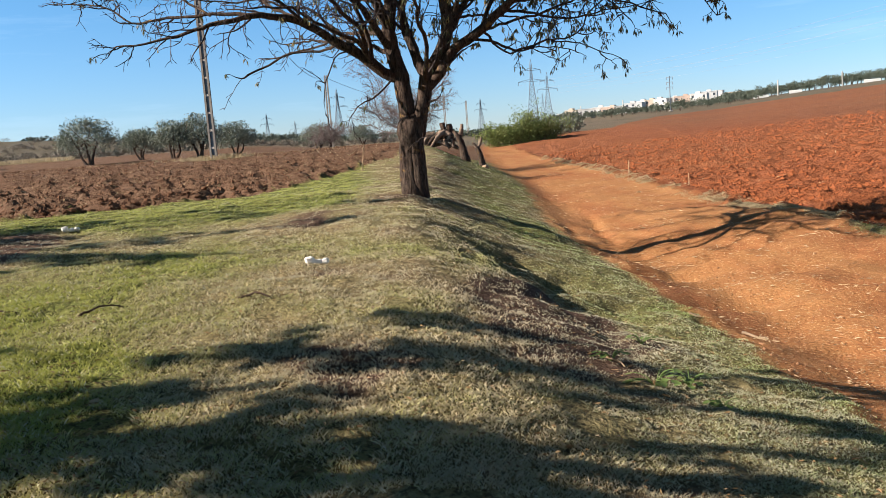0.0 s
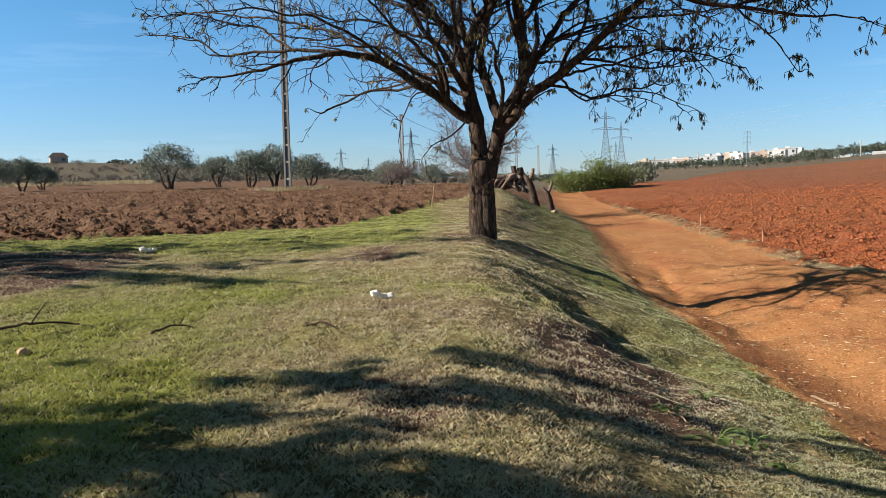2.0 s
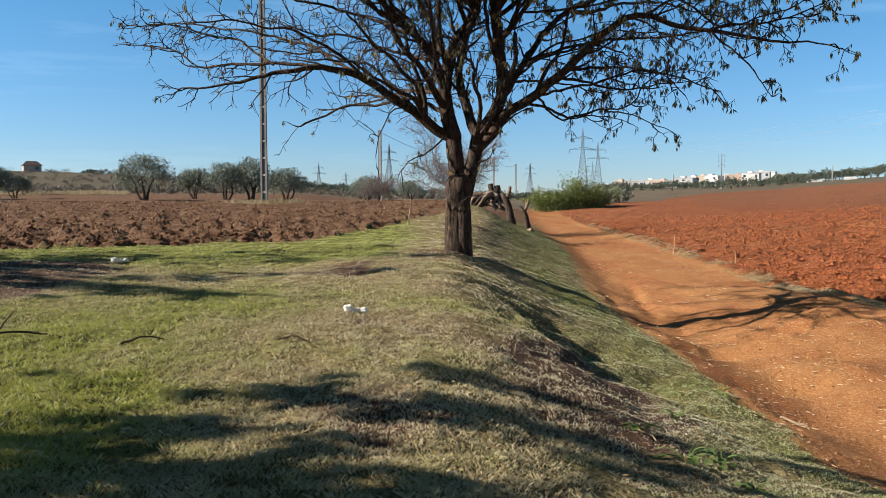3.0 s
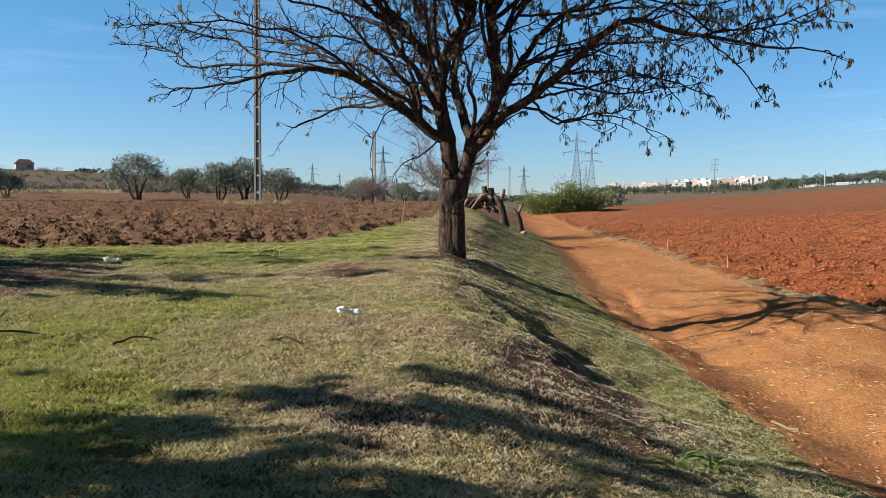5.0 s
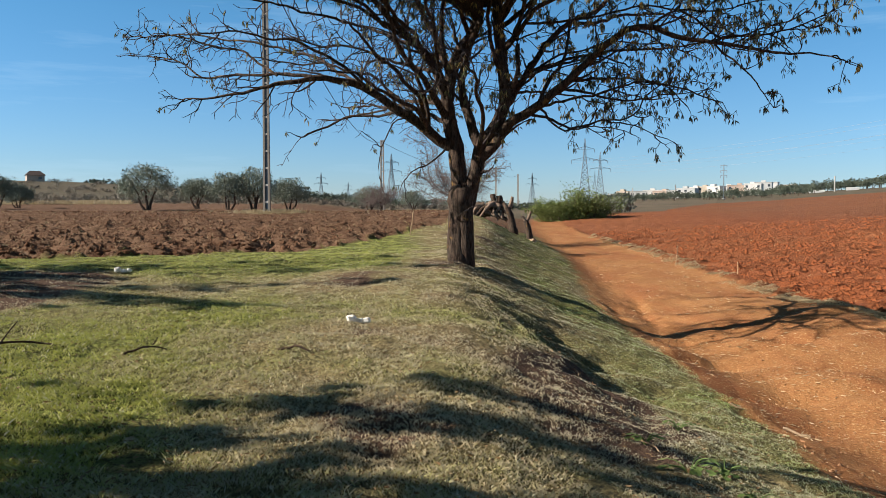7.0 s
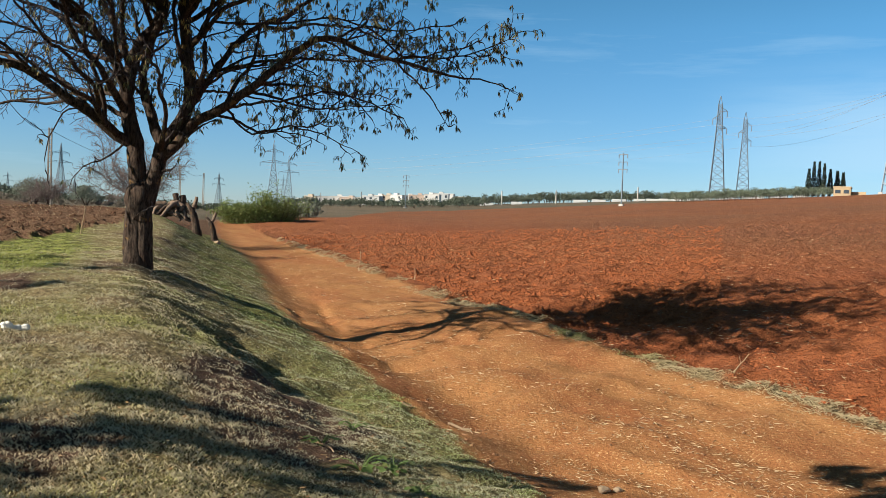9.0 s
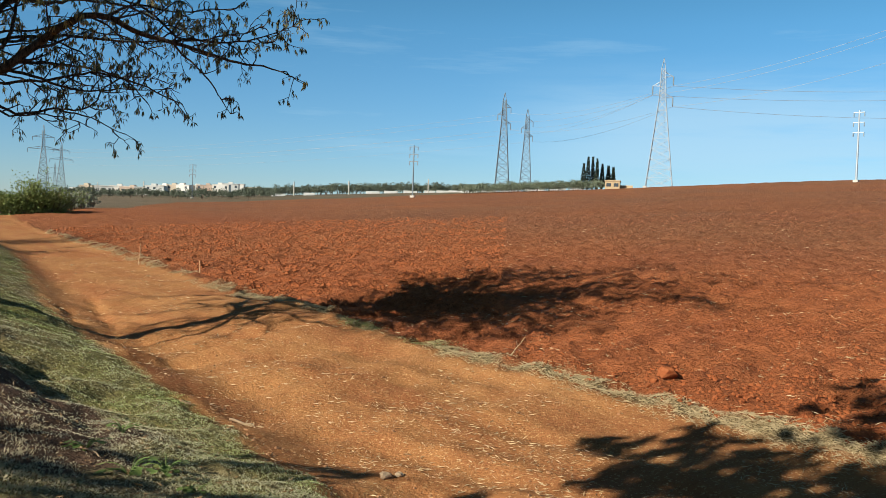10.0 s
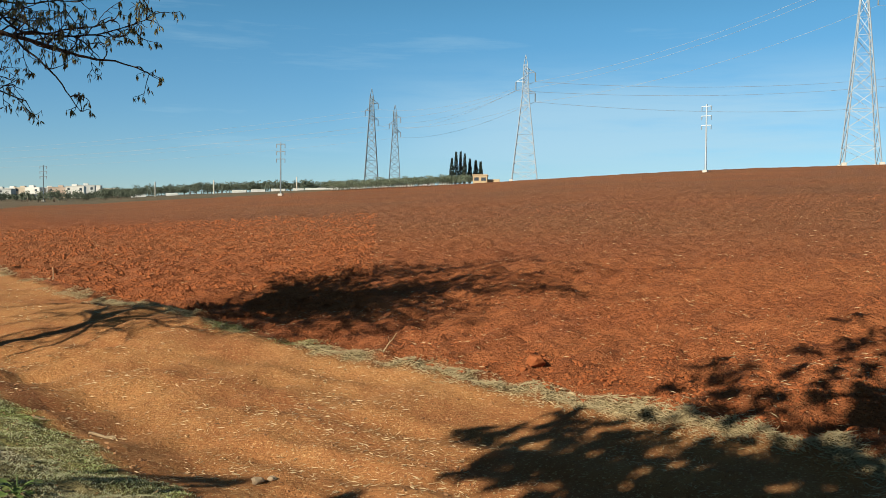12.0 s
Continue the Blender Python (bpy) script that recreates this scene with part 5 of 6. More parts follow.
x, y = polar(-24.5, 330)
house(x, y, 5.6, 5, 1, 30, PINK_WALL, "small house with a dark hipped roof on the rise", 400, False, "house", 2.1)
x, y = polar(46.72, 226)
house(x, y, 3.7, 4, 1, -50, TAN_WALL, "small tan flat-roofed pump house by the olive grove", 401, True, "pump_house", 2.0)
x, y = polar(47.6, 226)
t_ = thing("garden_wall", x, y, float(smooth_z(x, y)), -50, "low tan wall beside the pump house", "wall")
box(bm := bmesh.new(), -1.6, 1.6, -0.15, 0.15, -0.5, 0.9, 0.03)
part("wall", bm, TAN_WALL, t_)
for az, d, w in ((24.6, 316, 5), (26.6, 318, 4), (30.8, 318, 5), (32.0, 320, 5), (34.6, 318, 4), (36.4, 318, 6), (33.3, 318, 5), (35.5, 318, 5), (37.3, 250, 5), (38.6, 252, 5), (40.0, 250, 6), (41.6, 252, 6), (43.1, 250, 5), (44.4, 250, 4)):
    x, y = polar(az, d)
    t_ = thing("shed", x, y, float(smooth_z(x, y)), -az, "long low whitish shed behind the trees", "shed", "far sheds")
    box(bm := bmesh.new(), -w / 2, w / 2, -2, 2, -0.5, 0.6, 0.05)
    part("wall", bm, SHED_WALL, t_)
    bm = bmesh.new()
    bmesh.ops.create_cone(bm, segments=12, radius1=2.05, radius2=2.05, depth=w, matrix=Matrix.Translation((0, 0, 0.5)) @ Matrix.Diagonal((1, 1, 0.22, 1)) @ pose(0, 0, 0, 0, 90, 0), cap_ends=True)
    part("roof", bm, SHED_WALL, t_)

# ---- dead stumps and wood on the far end of the bank ----
def stump_pile(x, y):
    """An overturned stump: a short lying trunk whose torn root plate sprawls to one side."""
    rng = np.random.default_rng(11)
    t_ = thing("uprooted_stump", x, y, float(smooth_z(x, y)), 0, "heap of uprooted grey-brown tree roots and trunk on the bank", "stump", "dead wood")
    p = curve_through([(-1.0, 0.1, 0.22), (-0.5, 0.05, 0.42), (0.0, 0, 0.66), (0.3, 0, 0.86)], 0.08)
    tb = Tubes()
    tb.add(p, np.interp(np.linspace(0, 1, len(p)), [0, 0.5, 0.85, 1], [0.16, 0.26, 0.30, 0.12]), 14, 0.5, rng)
    tb.make("trunk", DEAD_WOOD, t_)
    for foot, top, r in (((0.05, -0.1, 0.6), (0.02, -0.1, 1.28), 0.12), ((0.3, -0.05, 0.6), (0.33, -0.1, 1.2), 0.13)):
        p = curve_through([foot, (0.5 * foot[0] + 0.5 * top[0] + 0.04, -0.12, 0.95), top], 0.08)
        tb = Tubes()
        tb.add(p, np.linspace(r * 1.3, r, len(p)), 10, 0.4, rng)
        tb.make("cut_limb", BARK, t_)
    for k in range(18):
        s_ = np.array([-0.55 + 0.95 * rng.random(), -0.15 - 0.1 * rng.random(), 0.45 + 0.4 * rng.random()])
        e = s_ + np.array([0.75 * rng.normal() - 0.15, -0.25 - 0.3 * rng.random(), 0])
        e[2] = 0.04 + (0.5 if k % 3 == 0 else 0.12) * rng.random()
        q = curve_through([s_, s_ * 0.6 + e * 0.4 + rng.normal(size=3) * 0.09 + np.array([0, -0.04, 0.08]), s_ * 0.25 + e * 0.75 + rng.normal(size=3) * 0.08, e], 0.08)
        tb = Tubes()
        tb.add(q, np.linspace(0.10 + 0.05 * rng.random(), 0.03, len(q)), 8, 0.55, rng)
        tb.make("root", DEAD_WOOD if k % 3 else BARK, t_)


def cut_stump(x, y, h, lean, r, label, fork=True):
    rng = np.random.default_rng(int(x * 100))
    t_ = thing("dead_stump", x, y, float(smooth_z(x, y)), 0, label, "stump", "dead wood")
    p = curve_through([(0, 0, -0.15), (lean * 0.4, 0, h * 0.4), (lean, 0, h * 0.8)], 0.08)
    tb = Tubes()
    tb.add(p, np.linspace(r * 1.25, r * 0.8, len(p)), 10, 0.3, rng)
    tb.make("trunk", BARK, t_)
    for s in (-1, 1):
        q = curve_through([p[-2], p[-1] + np.array([s * 0.14, 0, 0.12]), p[-1] + np.array([s * 0.22, 0, h * (0.22 + 0.1 * s)])], 0.06)
        tb = Tubes()
        tb.add(q, np.linspace(r * 0.6, r * 0.4, len(q)), 8, 0.3, rng)
        tb.make("limb_stub", DEAD_WOOD, t_)



# ---- leafless tree behind the almond ----
def bare_tree(x, y, h, w, seed):
    rng = np.random.default_rng(seed)
    t_ = thing("bare_tree", x, y, float(smooth_z(x, y)), 0, "grey leafless small tree with fine pinkish twigs", "tree", "bare trees")
    tb, tw = Tubes(), Tubes()
    p = curve_through([(0, 0, -0.1), (0.1, 0, 0.35), (0, 0, 0.8)], 0.1)
    tb.add(p, np.linspace(0.12, 0.1, len(p)), 8, 0.2, rng)
    tb.make("trunk", BARK, t_)
    for k in range(16):
        a = 2 * math.pi * k / 16
        e = np.array([math.cos(a) * w * 0.5, math.sin(a) * w * 0.5, h * (0.35 + 0.65 * rng.random())])
        q = curve_through([p[-3], e * 0.35 + np.array([0, 0, 0.35]) + rng.normal(size=3) * 0.2, e * 0.7 + np.array([0, 0, 0.2]) + rng.normal(size=3) * 0.25, e], 0.15)
        tb2 = Tubes()
        tb2.add(q, np.linspace(0.035, 0.010, len(q)), 6)
        tb2.make("limb", GREY_TWIG, t_)
        for b in branch_out(q, np.linspace(0.04, 0.012, len(q)), rng, 0.10, 0.12, (0.35, 1.0), 0.4, 0.15):
            p1 = wander(b[0], b[1], b[2], rng, 4, 0.24, 0.02)
            tw.add(p1, np.linspace(0.012, 0.007, len(p1)), 4)
            for c in branch_out(p1, np.full(len(p1), 0.008), rng, 0.10, 0.1, (0.2, 0.6), 0.7, 0.0):
                p2 = wander(c[0], c[1], c[2], rng, 3, 0.25, -0.02)
                tw.add(p2, np.linspace(0.007, 0.005, len(p2)), 3)
    tagged(tw.make("twig_crown", GREY_TWIG, t_), kind="stuff")


bare_tree(*polar(1.9, 47), 4.3, 5.4, 3)
bare_tree(*polar(-3.2, 72), 2.0, 3.4, 4)

# ---- green bush at the bend of the track ----
bush = thing("bush", *polar(9.9, 88), None, 0, "dense bright green bush at the bend of the track", "bush")
rng = np.random.default_rng(21)
tb, at, way = Tubes(), [], []
for k in range(95):
    bx = -3.9 + 6.9 * rng.random()
    top = np.interp(bx, [-5.0, -3.0, -1.0, 0.6, 2.0, 3.4, 5.2], [0.9, 1.7, 2.6, 3.0, 2.5, 1.5, 0.8]) * (0.45 + 0.6 * rng.random())
    spray = k % 13 == 0 and bx < 2.5
    top *= 1.3 if spray else 1.0
    lean = np.array([1.15 * rng.normal() - (0.6 if spray else 0.0), 0.9 * rng.normal(), 0])
    q = curve_through([(bx * 0.82, 0.9 * rng.normal(), -0.1), np.array([bx, 0, top * 0.55]) + lean * 0.5, np.array([bx, 0, top]) + lean], 0.2)
    tb.add(q, np.linspace(0.045, 0.012, len(q)), 4)
    leafy_share = 1.0 if bx < 1.5 else 0.45
    for f_ in np.linspace(0.12, 1.0, 9):
        c = q[int(f_ * (len(q) - 1))] + rng.normal(size=3) * 0.12
        m_ = int((22 if not spray else 10) * leafy_share * (0.5 + rng.random()))
        at.append(c + rng.normal(size=(m_, 3)) * np.array([0.34, 0.34, 0.2]))
        way.append(rng.normal(size=(m_, 3)) + np.array([0, 0, 0.2]))
tagged(tb.make("stem_tangle", BARK, bush), kind="stuff")
v, f = leaf_cloud(np.concatenate(at), np.concatenate(way), 0.19, rng, 0.6, 0.2)
array_object("foliage", v, f, BUSH, bush)
olive_tree(*polar(12.6, 100), 1.8, 3.6, 131, "low grey-green shrub beside the green bush", 700, OLIVE, None, 0.3, 0.1, "shrubs")

# ---- litter, stakes, sticks, stones ----
def lumpy(bm, seed, amount):
    rng = np.random.default_rng(seed)
    for v in bm.verts:
        v.co *= 1 + amount * (rng.random() - 0.5)


def plastic_litter(x, y, size, turn, seed, label):
    t_ = thing("plastic_bag", x, y, float(ground_z(x, y)), turn, label, "litter", "white litter")
    for k, (cx, cz, r, sx) in enumerate(((-0.32, 0.2, 0.22, 1.1), (0.08, 0.11, 0.14, 1.7), (0.45, 0.12, 0.16, 1.2))):
        bm = bmesh.new()
        bmesh.ops.create_icosphere(bm, subdivisions=3, radius=r * size, matrix=Matrix.Translation((cx * size, 0, cz * size)) @ Matrix.Diagonal((sx, 0.8, 0.95, 1)))
        rng = np.random.default_rng(seed + k)
        ph = rng.random(6) * 6
        for v in bm.verts:
            c = v.co / size
            d = 0.08 * math.sin(23 * c.x + ph[0] + 9 * c.z) + 0.07 * math.sin(31 * c.z + ph[1] + 12 * c.y) + 0.05 * math.sin(47 * c.y + ph[2])
            v.co += (v.co - Vector((cx * size, 0, cz * size))) * d * 1.5
        part("fold", bm, PLASTIC, t_, smooth=True)


plastic_litter(-0.70, 8.33, 0.20, 0, 1, "crumpled white plastic bag lying on the dry grass")
plastic_litter(-4.57, 12.8, 0.21, 30, 5, "small crumpled white plastic bag lying on the grass")


def stick(name, pts, r0, r1, material, label, category="stick", group="", lump=0.2, forks=()):
    rng = np.random.default_rng(len(label))
    p = curve_through(pts, 0.04)
    p[1:-1] += rng.normal(size=(len(p) - 2, 3)) * r0 * 0.4
    base = p[0].copy()
    t_ = new(name)
    t_.matrix_basis = Matrix.Translation(tuple(base))
    tagged(t_, label, category, group)
    tb = Tubes()
    tb.add(p - base, np.linspace(r0, r1, len(p)), 6, lump, rng)
    tb.make("shaft", material, t_)
    for fpts in forks:
        q = curve_through(fpts, 0.04)
        tb = Tubes()
        tb.add(q - base, np.linspace(r1 * 1.1, r1 * 0.5, len(q)), 5)
        tb.make("side_twig", material, t_)
    return t_


def on(x, y, dz=0.0):
    return (x, y, float(ground_z(x, y)) + dz)


def stake(az, d, h, lean, label):
    x, y = polar(az, d)
    z = float(smooth_z(x, y))
    stick("stake", [(x, y, z - 0.2), (x + lean * 0.5 + 0.02, y, z + h * 0.5), (x + lean, y, z + h)], 0.014, 0.010, STICK, label, "stake", "field stakes")


stake(-1.33, 24.0, 0.78, 0.14, "thin leaning wooden stake at the lawn's edge")
stake(16.22, 29.3, 0.72, 0.06, "thin pale wooden stake at the track's verge")
stake(20.0, 24.8, 0.40, 0.02, "short thin stake at the track's verge")
stake(6.62, 58, 1.6, 0.03, "thin pale post beyond the stumps")
stick("dead_branch", [on(-3.85, 7.15, 0.015), on(-3.6, 7.2, 0.05), on(-3.35, 7.3, 0.03), on(-3.1, 7.26, 0.015)], 0.013, 0.007, DARK_STICK, "dark fallen branch lying on the lawn", "branch", "fallen branches",
      forks=([on(-3.6, 7.2, 0.05), on(-3.55, 7.28, 0.14), on(-3.5, 7.3, 0.2)],))
stick("dead_branch", [on(-2.55, 7.1, 0.01), on(-2.45, 7.16, 0.035), on(-2.36, 7.2, 0.05), on(-2.24, 7.25, 0.02)], 0.011, 0.006, DARK_STICK, "small dark fallen twig on the lawn", "branch", "fallen branches",
      forks=([on(-2.34, 7.22, 0.05), on(-2.3, 7.24, 0.12)],))
stick("dead_branch", [on(-1.25, 7.02, 0.01), on(-1.1, 6.98, 0.04), on(-0.98, 6.92, 0.02)], 0.012, 0.007, DARK_STICK, "small dark twig on the dry grass", "branch", "fallen branches")
stick("straw_stick", [on(3.36, 7.98, 0.014), on(3.46, 7.92, 0.02), on(3.57, 7.86, 0.018)], 0.015, 0.013, STICK, "pale broken cane lying on the track", "stick", "canes", 0.1)
stick("straw_stick", [on(3.0, 8.4, 0.012), on(3.1, 8.36, 0.012)], 0.015, 0.012, STICK, "short pale cane at the edge of the track", "stick", "canes", 0.1)
stick("straw_stick", [on(1.42, 5.95, 0.02), on(1.52, 5.8, 0.03), on(1.56, 5.72, 0.02)], 0.010, 0.006, STICK, "short pale cane in the grass", "stick", "canes", 0.1)
stick("straw_stick", [on(7.45, 8.5, 0.0), on(7.55, 8.48, 0.16), on(7.66, 8.46, 0.28)], 0.007, 0.004, STICK, "thin dry stalk leaning from the verge", "stalk", "stalks", 0.05,
      forks=([on(7.55, 8.48, 0.16), on(7.5, 8.46, 0.26)],))


def stone(x, y, size, material, label, seed, name="stone", group="stones"):
    bm = bmesh.new()
    bmesh.ops.create_icosphere(bm, subdivisions=2, radius=size)
    lumpy(bm, seed, 0.5)
    for v in bm.verts:
        v.co.z *= 0.62
    me = bpy.data.meshes.new(name)
    bm.to_mesh(me)
    bm.free()
    me.materials.append(material)
    ob = new(name, me)
    ob.matrix_basis = pose(x, y, float(ground_z(x, y)) + size * 0.35, 0, 0, seed * 40)
    tagged(ob, label, "stone", group)


stump_pile(*polar(4.25, 39.0))
cut_stump(*polar(5.75, 38.0), 1.45, -0.30, 0.17, "dark gnarled dead stump standing on the bank")
stone(*polar(6.98, 36.9), 0.16, STONE, "pale stone at the foot of the dead stump", 7)
cut_stump(*polar(6.85, 37.4), 1.15, -0.22, 0.13, "short dark leaning dead stump beside the track")
stone(3.80, 5.72, 0.050, STONE, "pale stone lying on the dirt track", 1)
stone(3.92, 5.70, 0.036, STONE, "small pale stone on the dirt track", 2)
stone(7.89, 6.25, 0.12, CLOD, "large red clod of earth at the field's edge", 3, "earth_clod", "clods")
stone(7.72, 6.30, 0.05, CLOD, "small red clod of earth at the field's edge", 4, "earth_clod", "clods")
stone(-1.69, 4.8, 0.035, STICK, "brown curled leaf-like clod in the shaded grass", 5, "earth_clod", "clods")
stone(-3.25, 6.35, 0.05, STICK, "light brown clod in the lawn", 6, "earth_clod", "clods")


def weed(x, y, n, size, seed, label):
    rng = np.random.default_rng(seed)
    t_ = thing("weed", x, y, None, 0, label, "plant", "broad-leaved weeds")
    for i in range(n):
        a = 2 * math.pi * rng.random()
        L = size * (0.5 + 0.6 * rng.random())
        up = 0.5 + 0.9 * rng.random()
        p = curve_through([(0, 0, 0), (math.cos(a) * L * 0.45, math.sin(a) * L * 0.45, L * up * 0.6), (math.cos(a) * L, math.sin(a) * L, L * up * 0.75)], 0.03)
        tb = Tubes()
        tb.add(p, np.linspace(0.005, 0.003, len(p)), 4)
        e, w = p[-1], size * (0.32 + 0.2 * rng.random())
        d = np.array([math.cos(a), math.sin(a), -0.25])
        s = np.array([-math.sin(a), math.cos(a), 0.15 * rng.normal()])
        v = np.array([e, e + d * w * 0.35 + s * w * 0.45, e + d * w * 0.8 + s * w * 0.35, e + d * w * 1.15, e + d * w * 0.8 - s * w * 0.35, e + d * w * 0.35 - s * w * 0.45, e + d * w * 0.55 + np.array([0, 0, -0.12 * w])])
        sv, sf = np.concatenate(tb.v), np.concatenate(tb.f)
        m_ = len(sv)
        lf = [tuple(q) for q in sf] + [tuple(np.array(q) + m_) for q in ((0, 1, 6), (1, 2, 6), (2, 3, 6), (3, 4, 6), (4, 5, 6), (5, 0, 6))]
        mesh_object("leaf", np.concatenate([sv, v]), lf, WEED_LEAF, t_)


weed(1.67, 5.4, 13, 0.14, 1, "broad-leaved green weed growing on the bank's foot")
weed(1.95, 5.55, 14, 0.12, 2, "low green weed growing on the bank's foot")
weed(1.5, 5.85, 9, 0.12, 3, "small green weed in the grass")
weed(1.95, 6.6, 10, 0.10, 4, "small green weed in the grass")
weed(2.0, 5.1, 8, 0.09, 6, "small green weed in the grass")

# ---- grass, straw, clods: what nobody could count ----
def scatter(rng, n, r0, r1, power, az0=-32, az1=76):
    """Spots round the viewpoint, denser near it."""
    u = rng.random(n)
    k = 1 - power
    r = (r0 ** k + (r1 ** k - r0 ** k) * u) ** (1 / k)
    a = np.radians(az0 + (az1 - az0) * rng.random(n))
    return r * np.sin(a), r * np.cos(a), r


def blades(name, label, x, y, height, width, material, rng, lean=0.6, category="grass", green=None, up=0.0):
    n = len(x)
    z = ground_z(x, y) + up
    a = rng.random(n) * 2 * math.pi
    tilt = lean * (0.3 + rng.random(n))
    dx, dy = np.cos(a) * tilt * height, np.sin(a) * tilt * height
    b = rng.random(n) * 2 * math.pi
    wx, wy = np.cos(b) * width / 2, np.sin(b) * width / 2
    base = np.stack([x, y, z - 0.004], -1)
    side = np.stack([wx, wy, 0 * wx], -1)
    mid = base + np.stack([dx * 0.4, dy * 0.4, height * 0.55], -1)
    tip = base + np.stack([dx, dy, height * (0.7 + 0.3 * rng.random(n))], -1)
    v = np.stack([base, mid + side, tip, mid - side], 1).reshape(-1, 3)
    i = np.arange(n)[:, None] * 4
    f = np.concatenate([i + np.array([[0, 1, 2]]), i + np.array([[0, 2, 3]])], 0)
    ob = array_object(name, v, f, material)
    tagged(ob, label, category, kind="stuff")
    at = ob.data.attributes.new("lush", "FLOAT", "POINT")
    g_ = lush(x, y) if green is None else green
    at.data.foreach_set("value", np.repeat(g_, 4).astype(np.float32))
    return ob


rng = np.random.default_rng(77)
x, y, r = scatter(rng, 122000, 3.4, 40, 1.2)
keep = (grass_mask(x, y) > rng.random(len(x)) * 0.9 + 0.05) & (rng.random(len(x)) < 0.5 + 0.5 * lush(x, y) + 0.4 * sstep(1.4, 1.9, x)) & (vnoise(x, y, 0.16, 91) + 0.5 * vnoise(x, y, 0.5, 92) > 0.44) & (x < foot_x(y) + 0.2)
x, y, r = (np.repeat(q[keep], 7) for q in (x, y, r))       # tufts of seven blades
n = len(x)
spread = 0.014 + 0.008 * r ** 0.7
tall = np.repeat(0.6 + 0.8 * rng.random(n // 7), 7)
x, y = x + rng.normal(size=n) * spread * 0.6, y + rng.normal(size=n) * spread * 0.6
h = (0.012 + 0.021 * rng.random(n)) * tall * (0.85 + 0.3 * lush(x, y)) * np.clip(1.0 - 0.02 * (r - 6), 0.7, 1.1) * (1 - 0.4 * sstep(0.8, 1.6, x))
blades("lawn_grass", "short coarse grass, green and straw-coloured, on the bank", x, y, h * 1.12, 0.0058 * (r / 5) ** 0.95, GRASS, rng, 0.95)

# dry verge between track and field
n = 52000
y = rng.random(n) ** 1.9 * 55 + 0.8
x = verge_x(y) + rng.normal(size=n) * 0.14 + 0.05 + 0.25 * (vnoise(y, y * 0, 0.9, 61) - 0.5)
keep = vnoise(x, y, 0.9, 62) + 0.35 * sstep(11, 6, y) > 0.30 + 0.25 * rng.random(n)
x, y = x[keep], y[keep]
r = np.hypot(x, y)
g_ = np.clip(0.02 + 0.75 * sstep(8.5, 10.5, y) * sstep(14, 12, y) + 0.4 * (vnoise(x, y, 0.9, 63) - 0.4), 0, 1)
blades("verge_grass", "dry straw-coloured grass along the track's verge", x, y, 0.012 + 0.03 * rng.random(len(x)) ** 2, 0.007 * (r / 6) ** 0.7, STRAW, rng, 2.4, green=g_)

# straw litter on the track and in the red field
x, y, r = scatter(rng, 42000, 5, 45, 1.2, 8, 75)
keep = (x > foot_x(y) + 0.1) & (vnoise(x, y, 0.9, 64) + 0.7 * vnoise(x, y, 0.22, 68) > 0.88) & ((x < verge_x(y)) | (rng.random(len(x)) < 0.5))
x, y, r = x[keep], y[keep], r[keep]
at = np.stack([x, y, ground_z(x, y) + 0.012], -1)
v, f = leaf_cloud(at, np.stack([rng.normal(size=len(x)), rng.normal(size=len(x)), 0.15 * rng.normal(size=len(x))], -1), (0.016 + 0.075 * rng.random(len(x)) ** 2.2) * (r / 8) ** 0.4, rng, 0.13, 0.5)
tagged(array_object("straw_litter", v, f, STRAW_BIT), "scattered bits of straw on the bare earth", "straw", kind="stuff")

# dry tufts: pole foot, far strip at the left, stumps
xs, ys = [], []
for az, d, w, n in ((-10.66, 40.3, 1.6, 900), (-9.6, 40.6, 1.2, 350), (-3.07, 125, 1.8, 300)):
    cx, cy = polar(az, d)
    xs.append(cx + rng.normal(size=n) * w * 0.45)
    ys.append(cy + rng.normal(size=n) * w * 0.3)
x, y = np.concatenate(xs), np.concatenate(ys)
blades("dry_tufts", "dry pale grass tufts round the pole and stumps", x, y, 0.08 + 0.2 * rng.random(len(x)), 0.025 * np.ones(len(x)), STRAW, rng, 0.5, green=np.zeros(len(x)))
az, d = np.radians(-31 + 12 * rng.random(5000)), 150 + 30 * rng.random(5000)
x, y = d * np.sin(az), d * np.cos(az)
blades("dry_strip", "strip of pale dry grass beyond the left field", x, y, 0.45 + 0.4 * rng.random(5000), 0.2 * np.ones(5000), STRAW, rng, 0.5, green=np.zeros(5000))

# dry stubble turned up in the left field
x, y, r = scatter(rng, 4500, 15, 50, 0.4, -32, 6)
keep = (y > lawn_end(x) + 0.1) & (x < foot_x(y) - 1.5) & (vnoise(x * 0.25, y, 1.3, 66) > 0.42)
x, y, r = x[keep], y[keep], r[keep]
blades("field_stubble", "dry greyish stubble and weeds in the ploughed field", x, y, (0.03 + 0.06 * rng.random(len(x))), 0.009 * (r / 16), STRAW, rng, 1.4, green=0.5 * vnoise(x, y, 4.0, 67), up=0.06)

# fallen leaves on the lawn
x, y, r = scatter(rng, 3600, 3.6, 18, 0.97, -32, 40)
keep = grass_mask(x, y) > 0.5
x, y = x[keep], y[keep]
at = np.stack([x, y, ground_z(x, y) + 0.02 + 0.02 * rng.random(len(x))], -1)
v, f = leaf_cloud(at, np.stack([rng.normal(size=len(x)), rng.normal(size=len(x)), 0.25 * rng.normal(size=len(x))], -1), 0.036, rng, 0.32, 0.4)
tagged(array_object("fallen_leaves", v, f, FALLEN), "small dry fallen leaves lying in the grass", "leaves", kind="stuff")


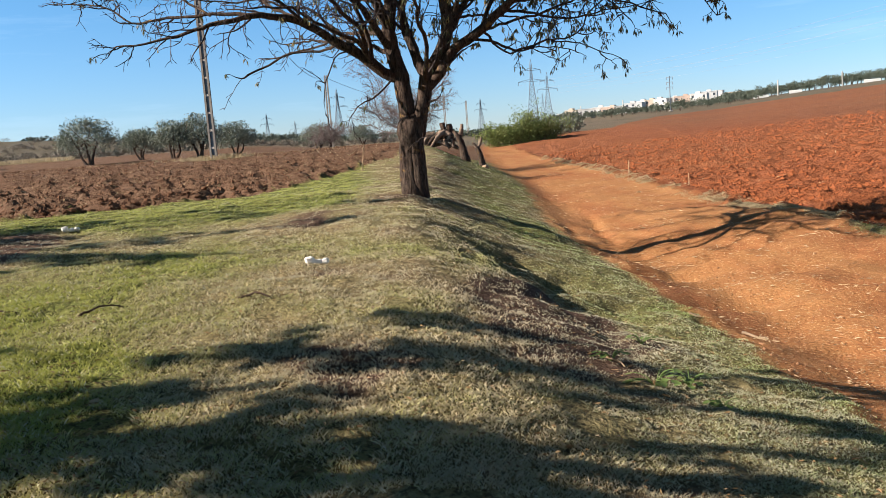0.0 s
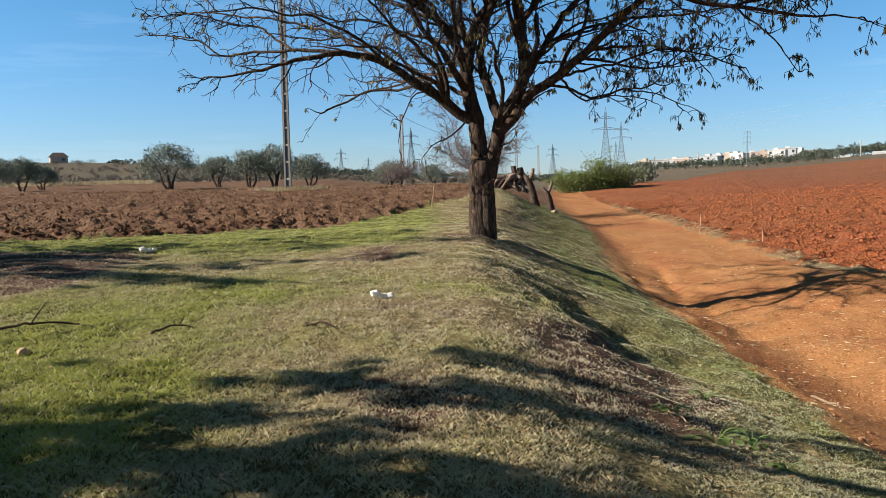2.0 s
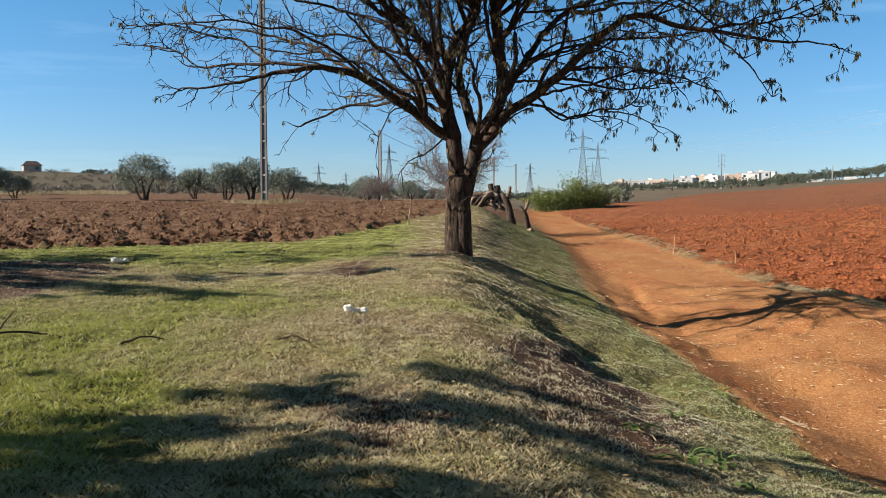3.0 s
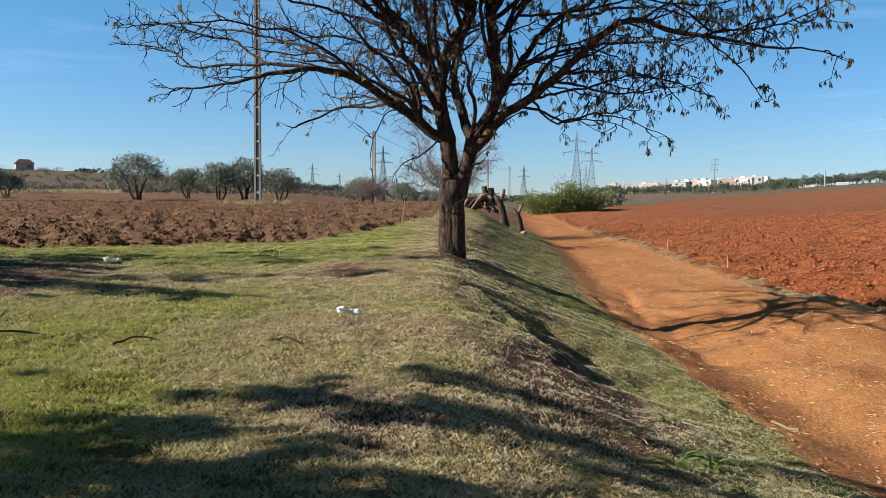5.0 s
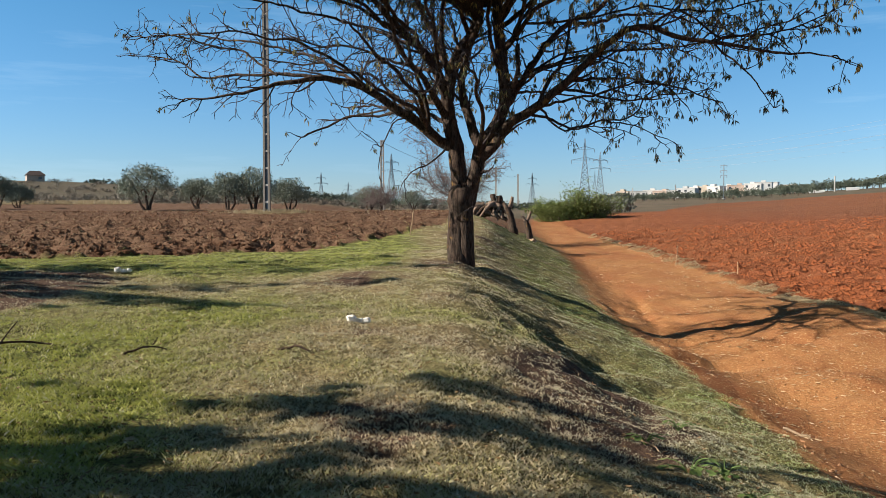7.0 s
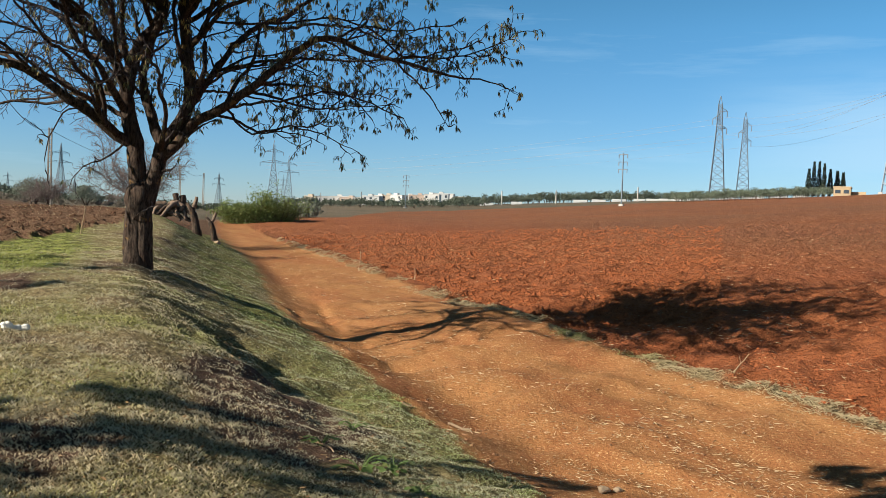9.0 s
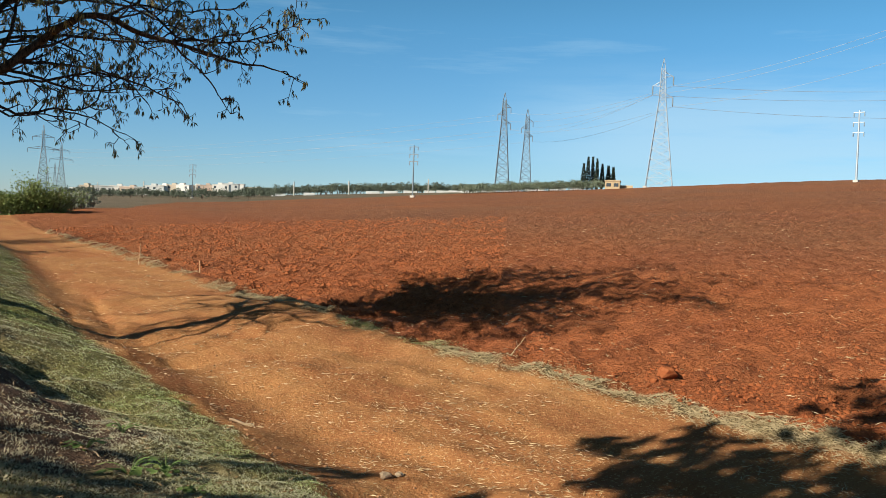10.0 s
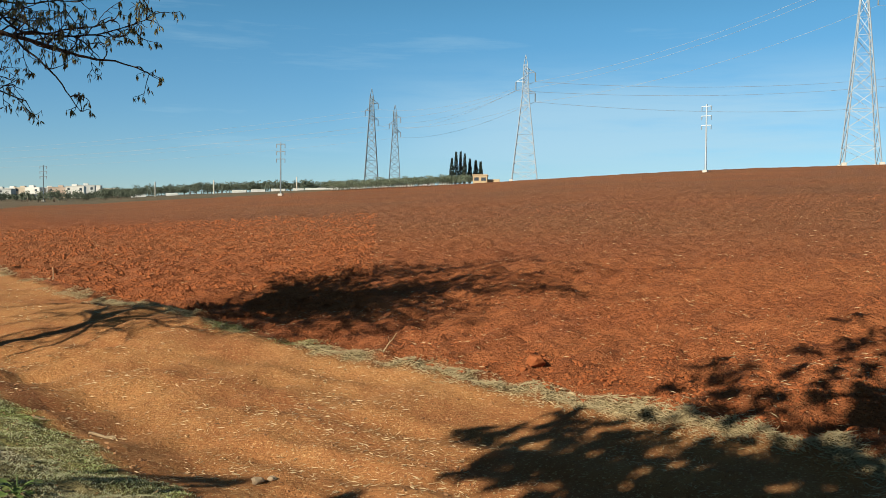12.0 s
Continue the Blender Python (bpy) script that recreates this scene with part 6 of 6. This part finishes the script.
def clods(name, label, x, y, size, material, rng, sink=0.25, coarse=False):
    if coarse:
        base = np.array([(1, 0, 0), (0, 1, 0), (-1, 0, 0), (0, -1, 0), (0, 0, 1.0)])
        tri = np.array([(0, 1, 4), (1, 2, 4), (2, 3, 4), (3, 0, 4)])
    else:
        bm = bmesh.new()
        bmesh.ops.create_icosphere(bm, subdivisions=1, radius=1)
        base = np.array([v.co[:] for v in bm.verts])
        tri = np.array([[v.index for v in f.verts] for f in bm.faces])
        bm.free()
    n, k = len(x), len(base)
    z = ground_z(x, y)
    q = base[None] * (0.65 + 0.7 * rng.random((n, k, 1))) * size[:, None, None] * (0.7 + 0.6 * rng.random((n, 1, 3))) * np.array([1.1, 1.1, 0.75])
    q = q + np.stack([x, y, z + size * sink], -1)[:, None, :]
    f = (tri[None] + (np.arange(n) * k)[:, None, None]).reshape(-1, 3)
    ob = array_object(name, q.reshape(-1, 3), f, material)
    return tagged(ob, label, "soil", kind="stuff")


x, y, r = scatter(rng, 90000, 7.2, 60, 0.95, 8, 76)
keep = (x > verge_x(y) + 0.12) & (vnoise(x, y, 0.8, 71) > 0.25)
x, y, r = x[keep], y[keep], r[keep]
size = (0.007 + 0.032 * rng.random(len(x)) ** 3.2) * (0.55 + 0.030 * r)
for k, name, mat in ((r < 11, "red_clods", CLOD), ((r >= 11) & (r < 22), "middle_red_clods", CLOD), (r >= 22, "far_red_clods", CLOD_FAR)):
    clods(name, "crumbled red clods of ploughed earth", x[k], y[k], size[k], mat, rng, 0.05 if name == "red_clods" else -0.1, name != "red_clods")
# the deeper-ploughed end of the red field
x, y, r = scatter(rng, 26000, 15, 60, 0.9, 10, 40)
keep = (x > verge_x(y) + 0.3) & (vnoise(x * 0.5, y, 0.7, 73) > 0.3)
x, y, r = x[keep], y[keep], r[keep]
clods("coarse_red_clods", "coarse red clods of deep-ploughed earth", x, y, (0.02 + 0.06 * rng.random(len(x)) ** 2.2) * (0.7 + 0.012 * r), CLOD, rng, 0.1, True)
x, y, r = scatter(rng, 36000, 15, 75, 0.95, -32, 8)
keep = (y > lawn_end(x) + 0.1) & (x < foot_x(y) - 1.5)
x, y, r = x[keep], y[keep], r[keep]
size = (0.018 + 0.055 * rng.random(len(x)) ** 2.4) * (0.8 + 0.008 * r)
for k, name in ((r < 20, "brown_clods"), (r >= 20, "far_brown_clods")):
    clods(name, "coarse brown clods of deep-ploughed earth", x[k], y[k], size[k], CLOD_BROWN, rng, 0.25 if name == "brown_clods" else -0.1, name != "brown_clods")
x, y, r = scatter(rng, 1500, 5, 22, 0.8, 10, 75)
keep = (x > foot_x(y)) & (x < verge_x(y))
x, y = x[keep], y[keep]
clods("track_pebbles", "small earth crumbs and pebbles on the track", x, y, 0.006 + 0.014 * rng.random(len(x)) ** 2, CRUMB, rng)
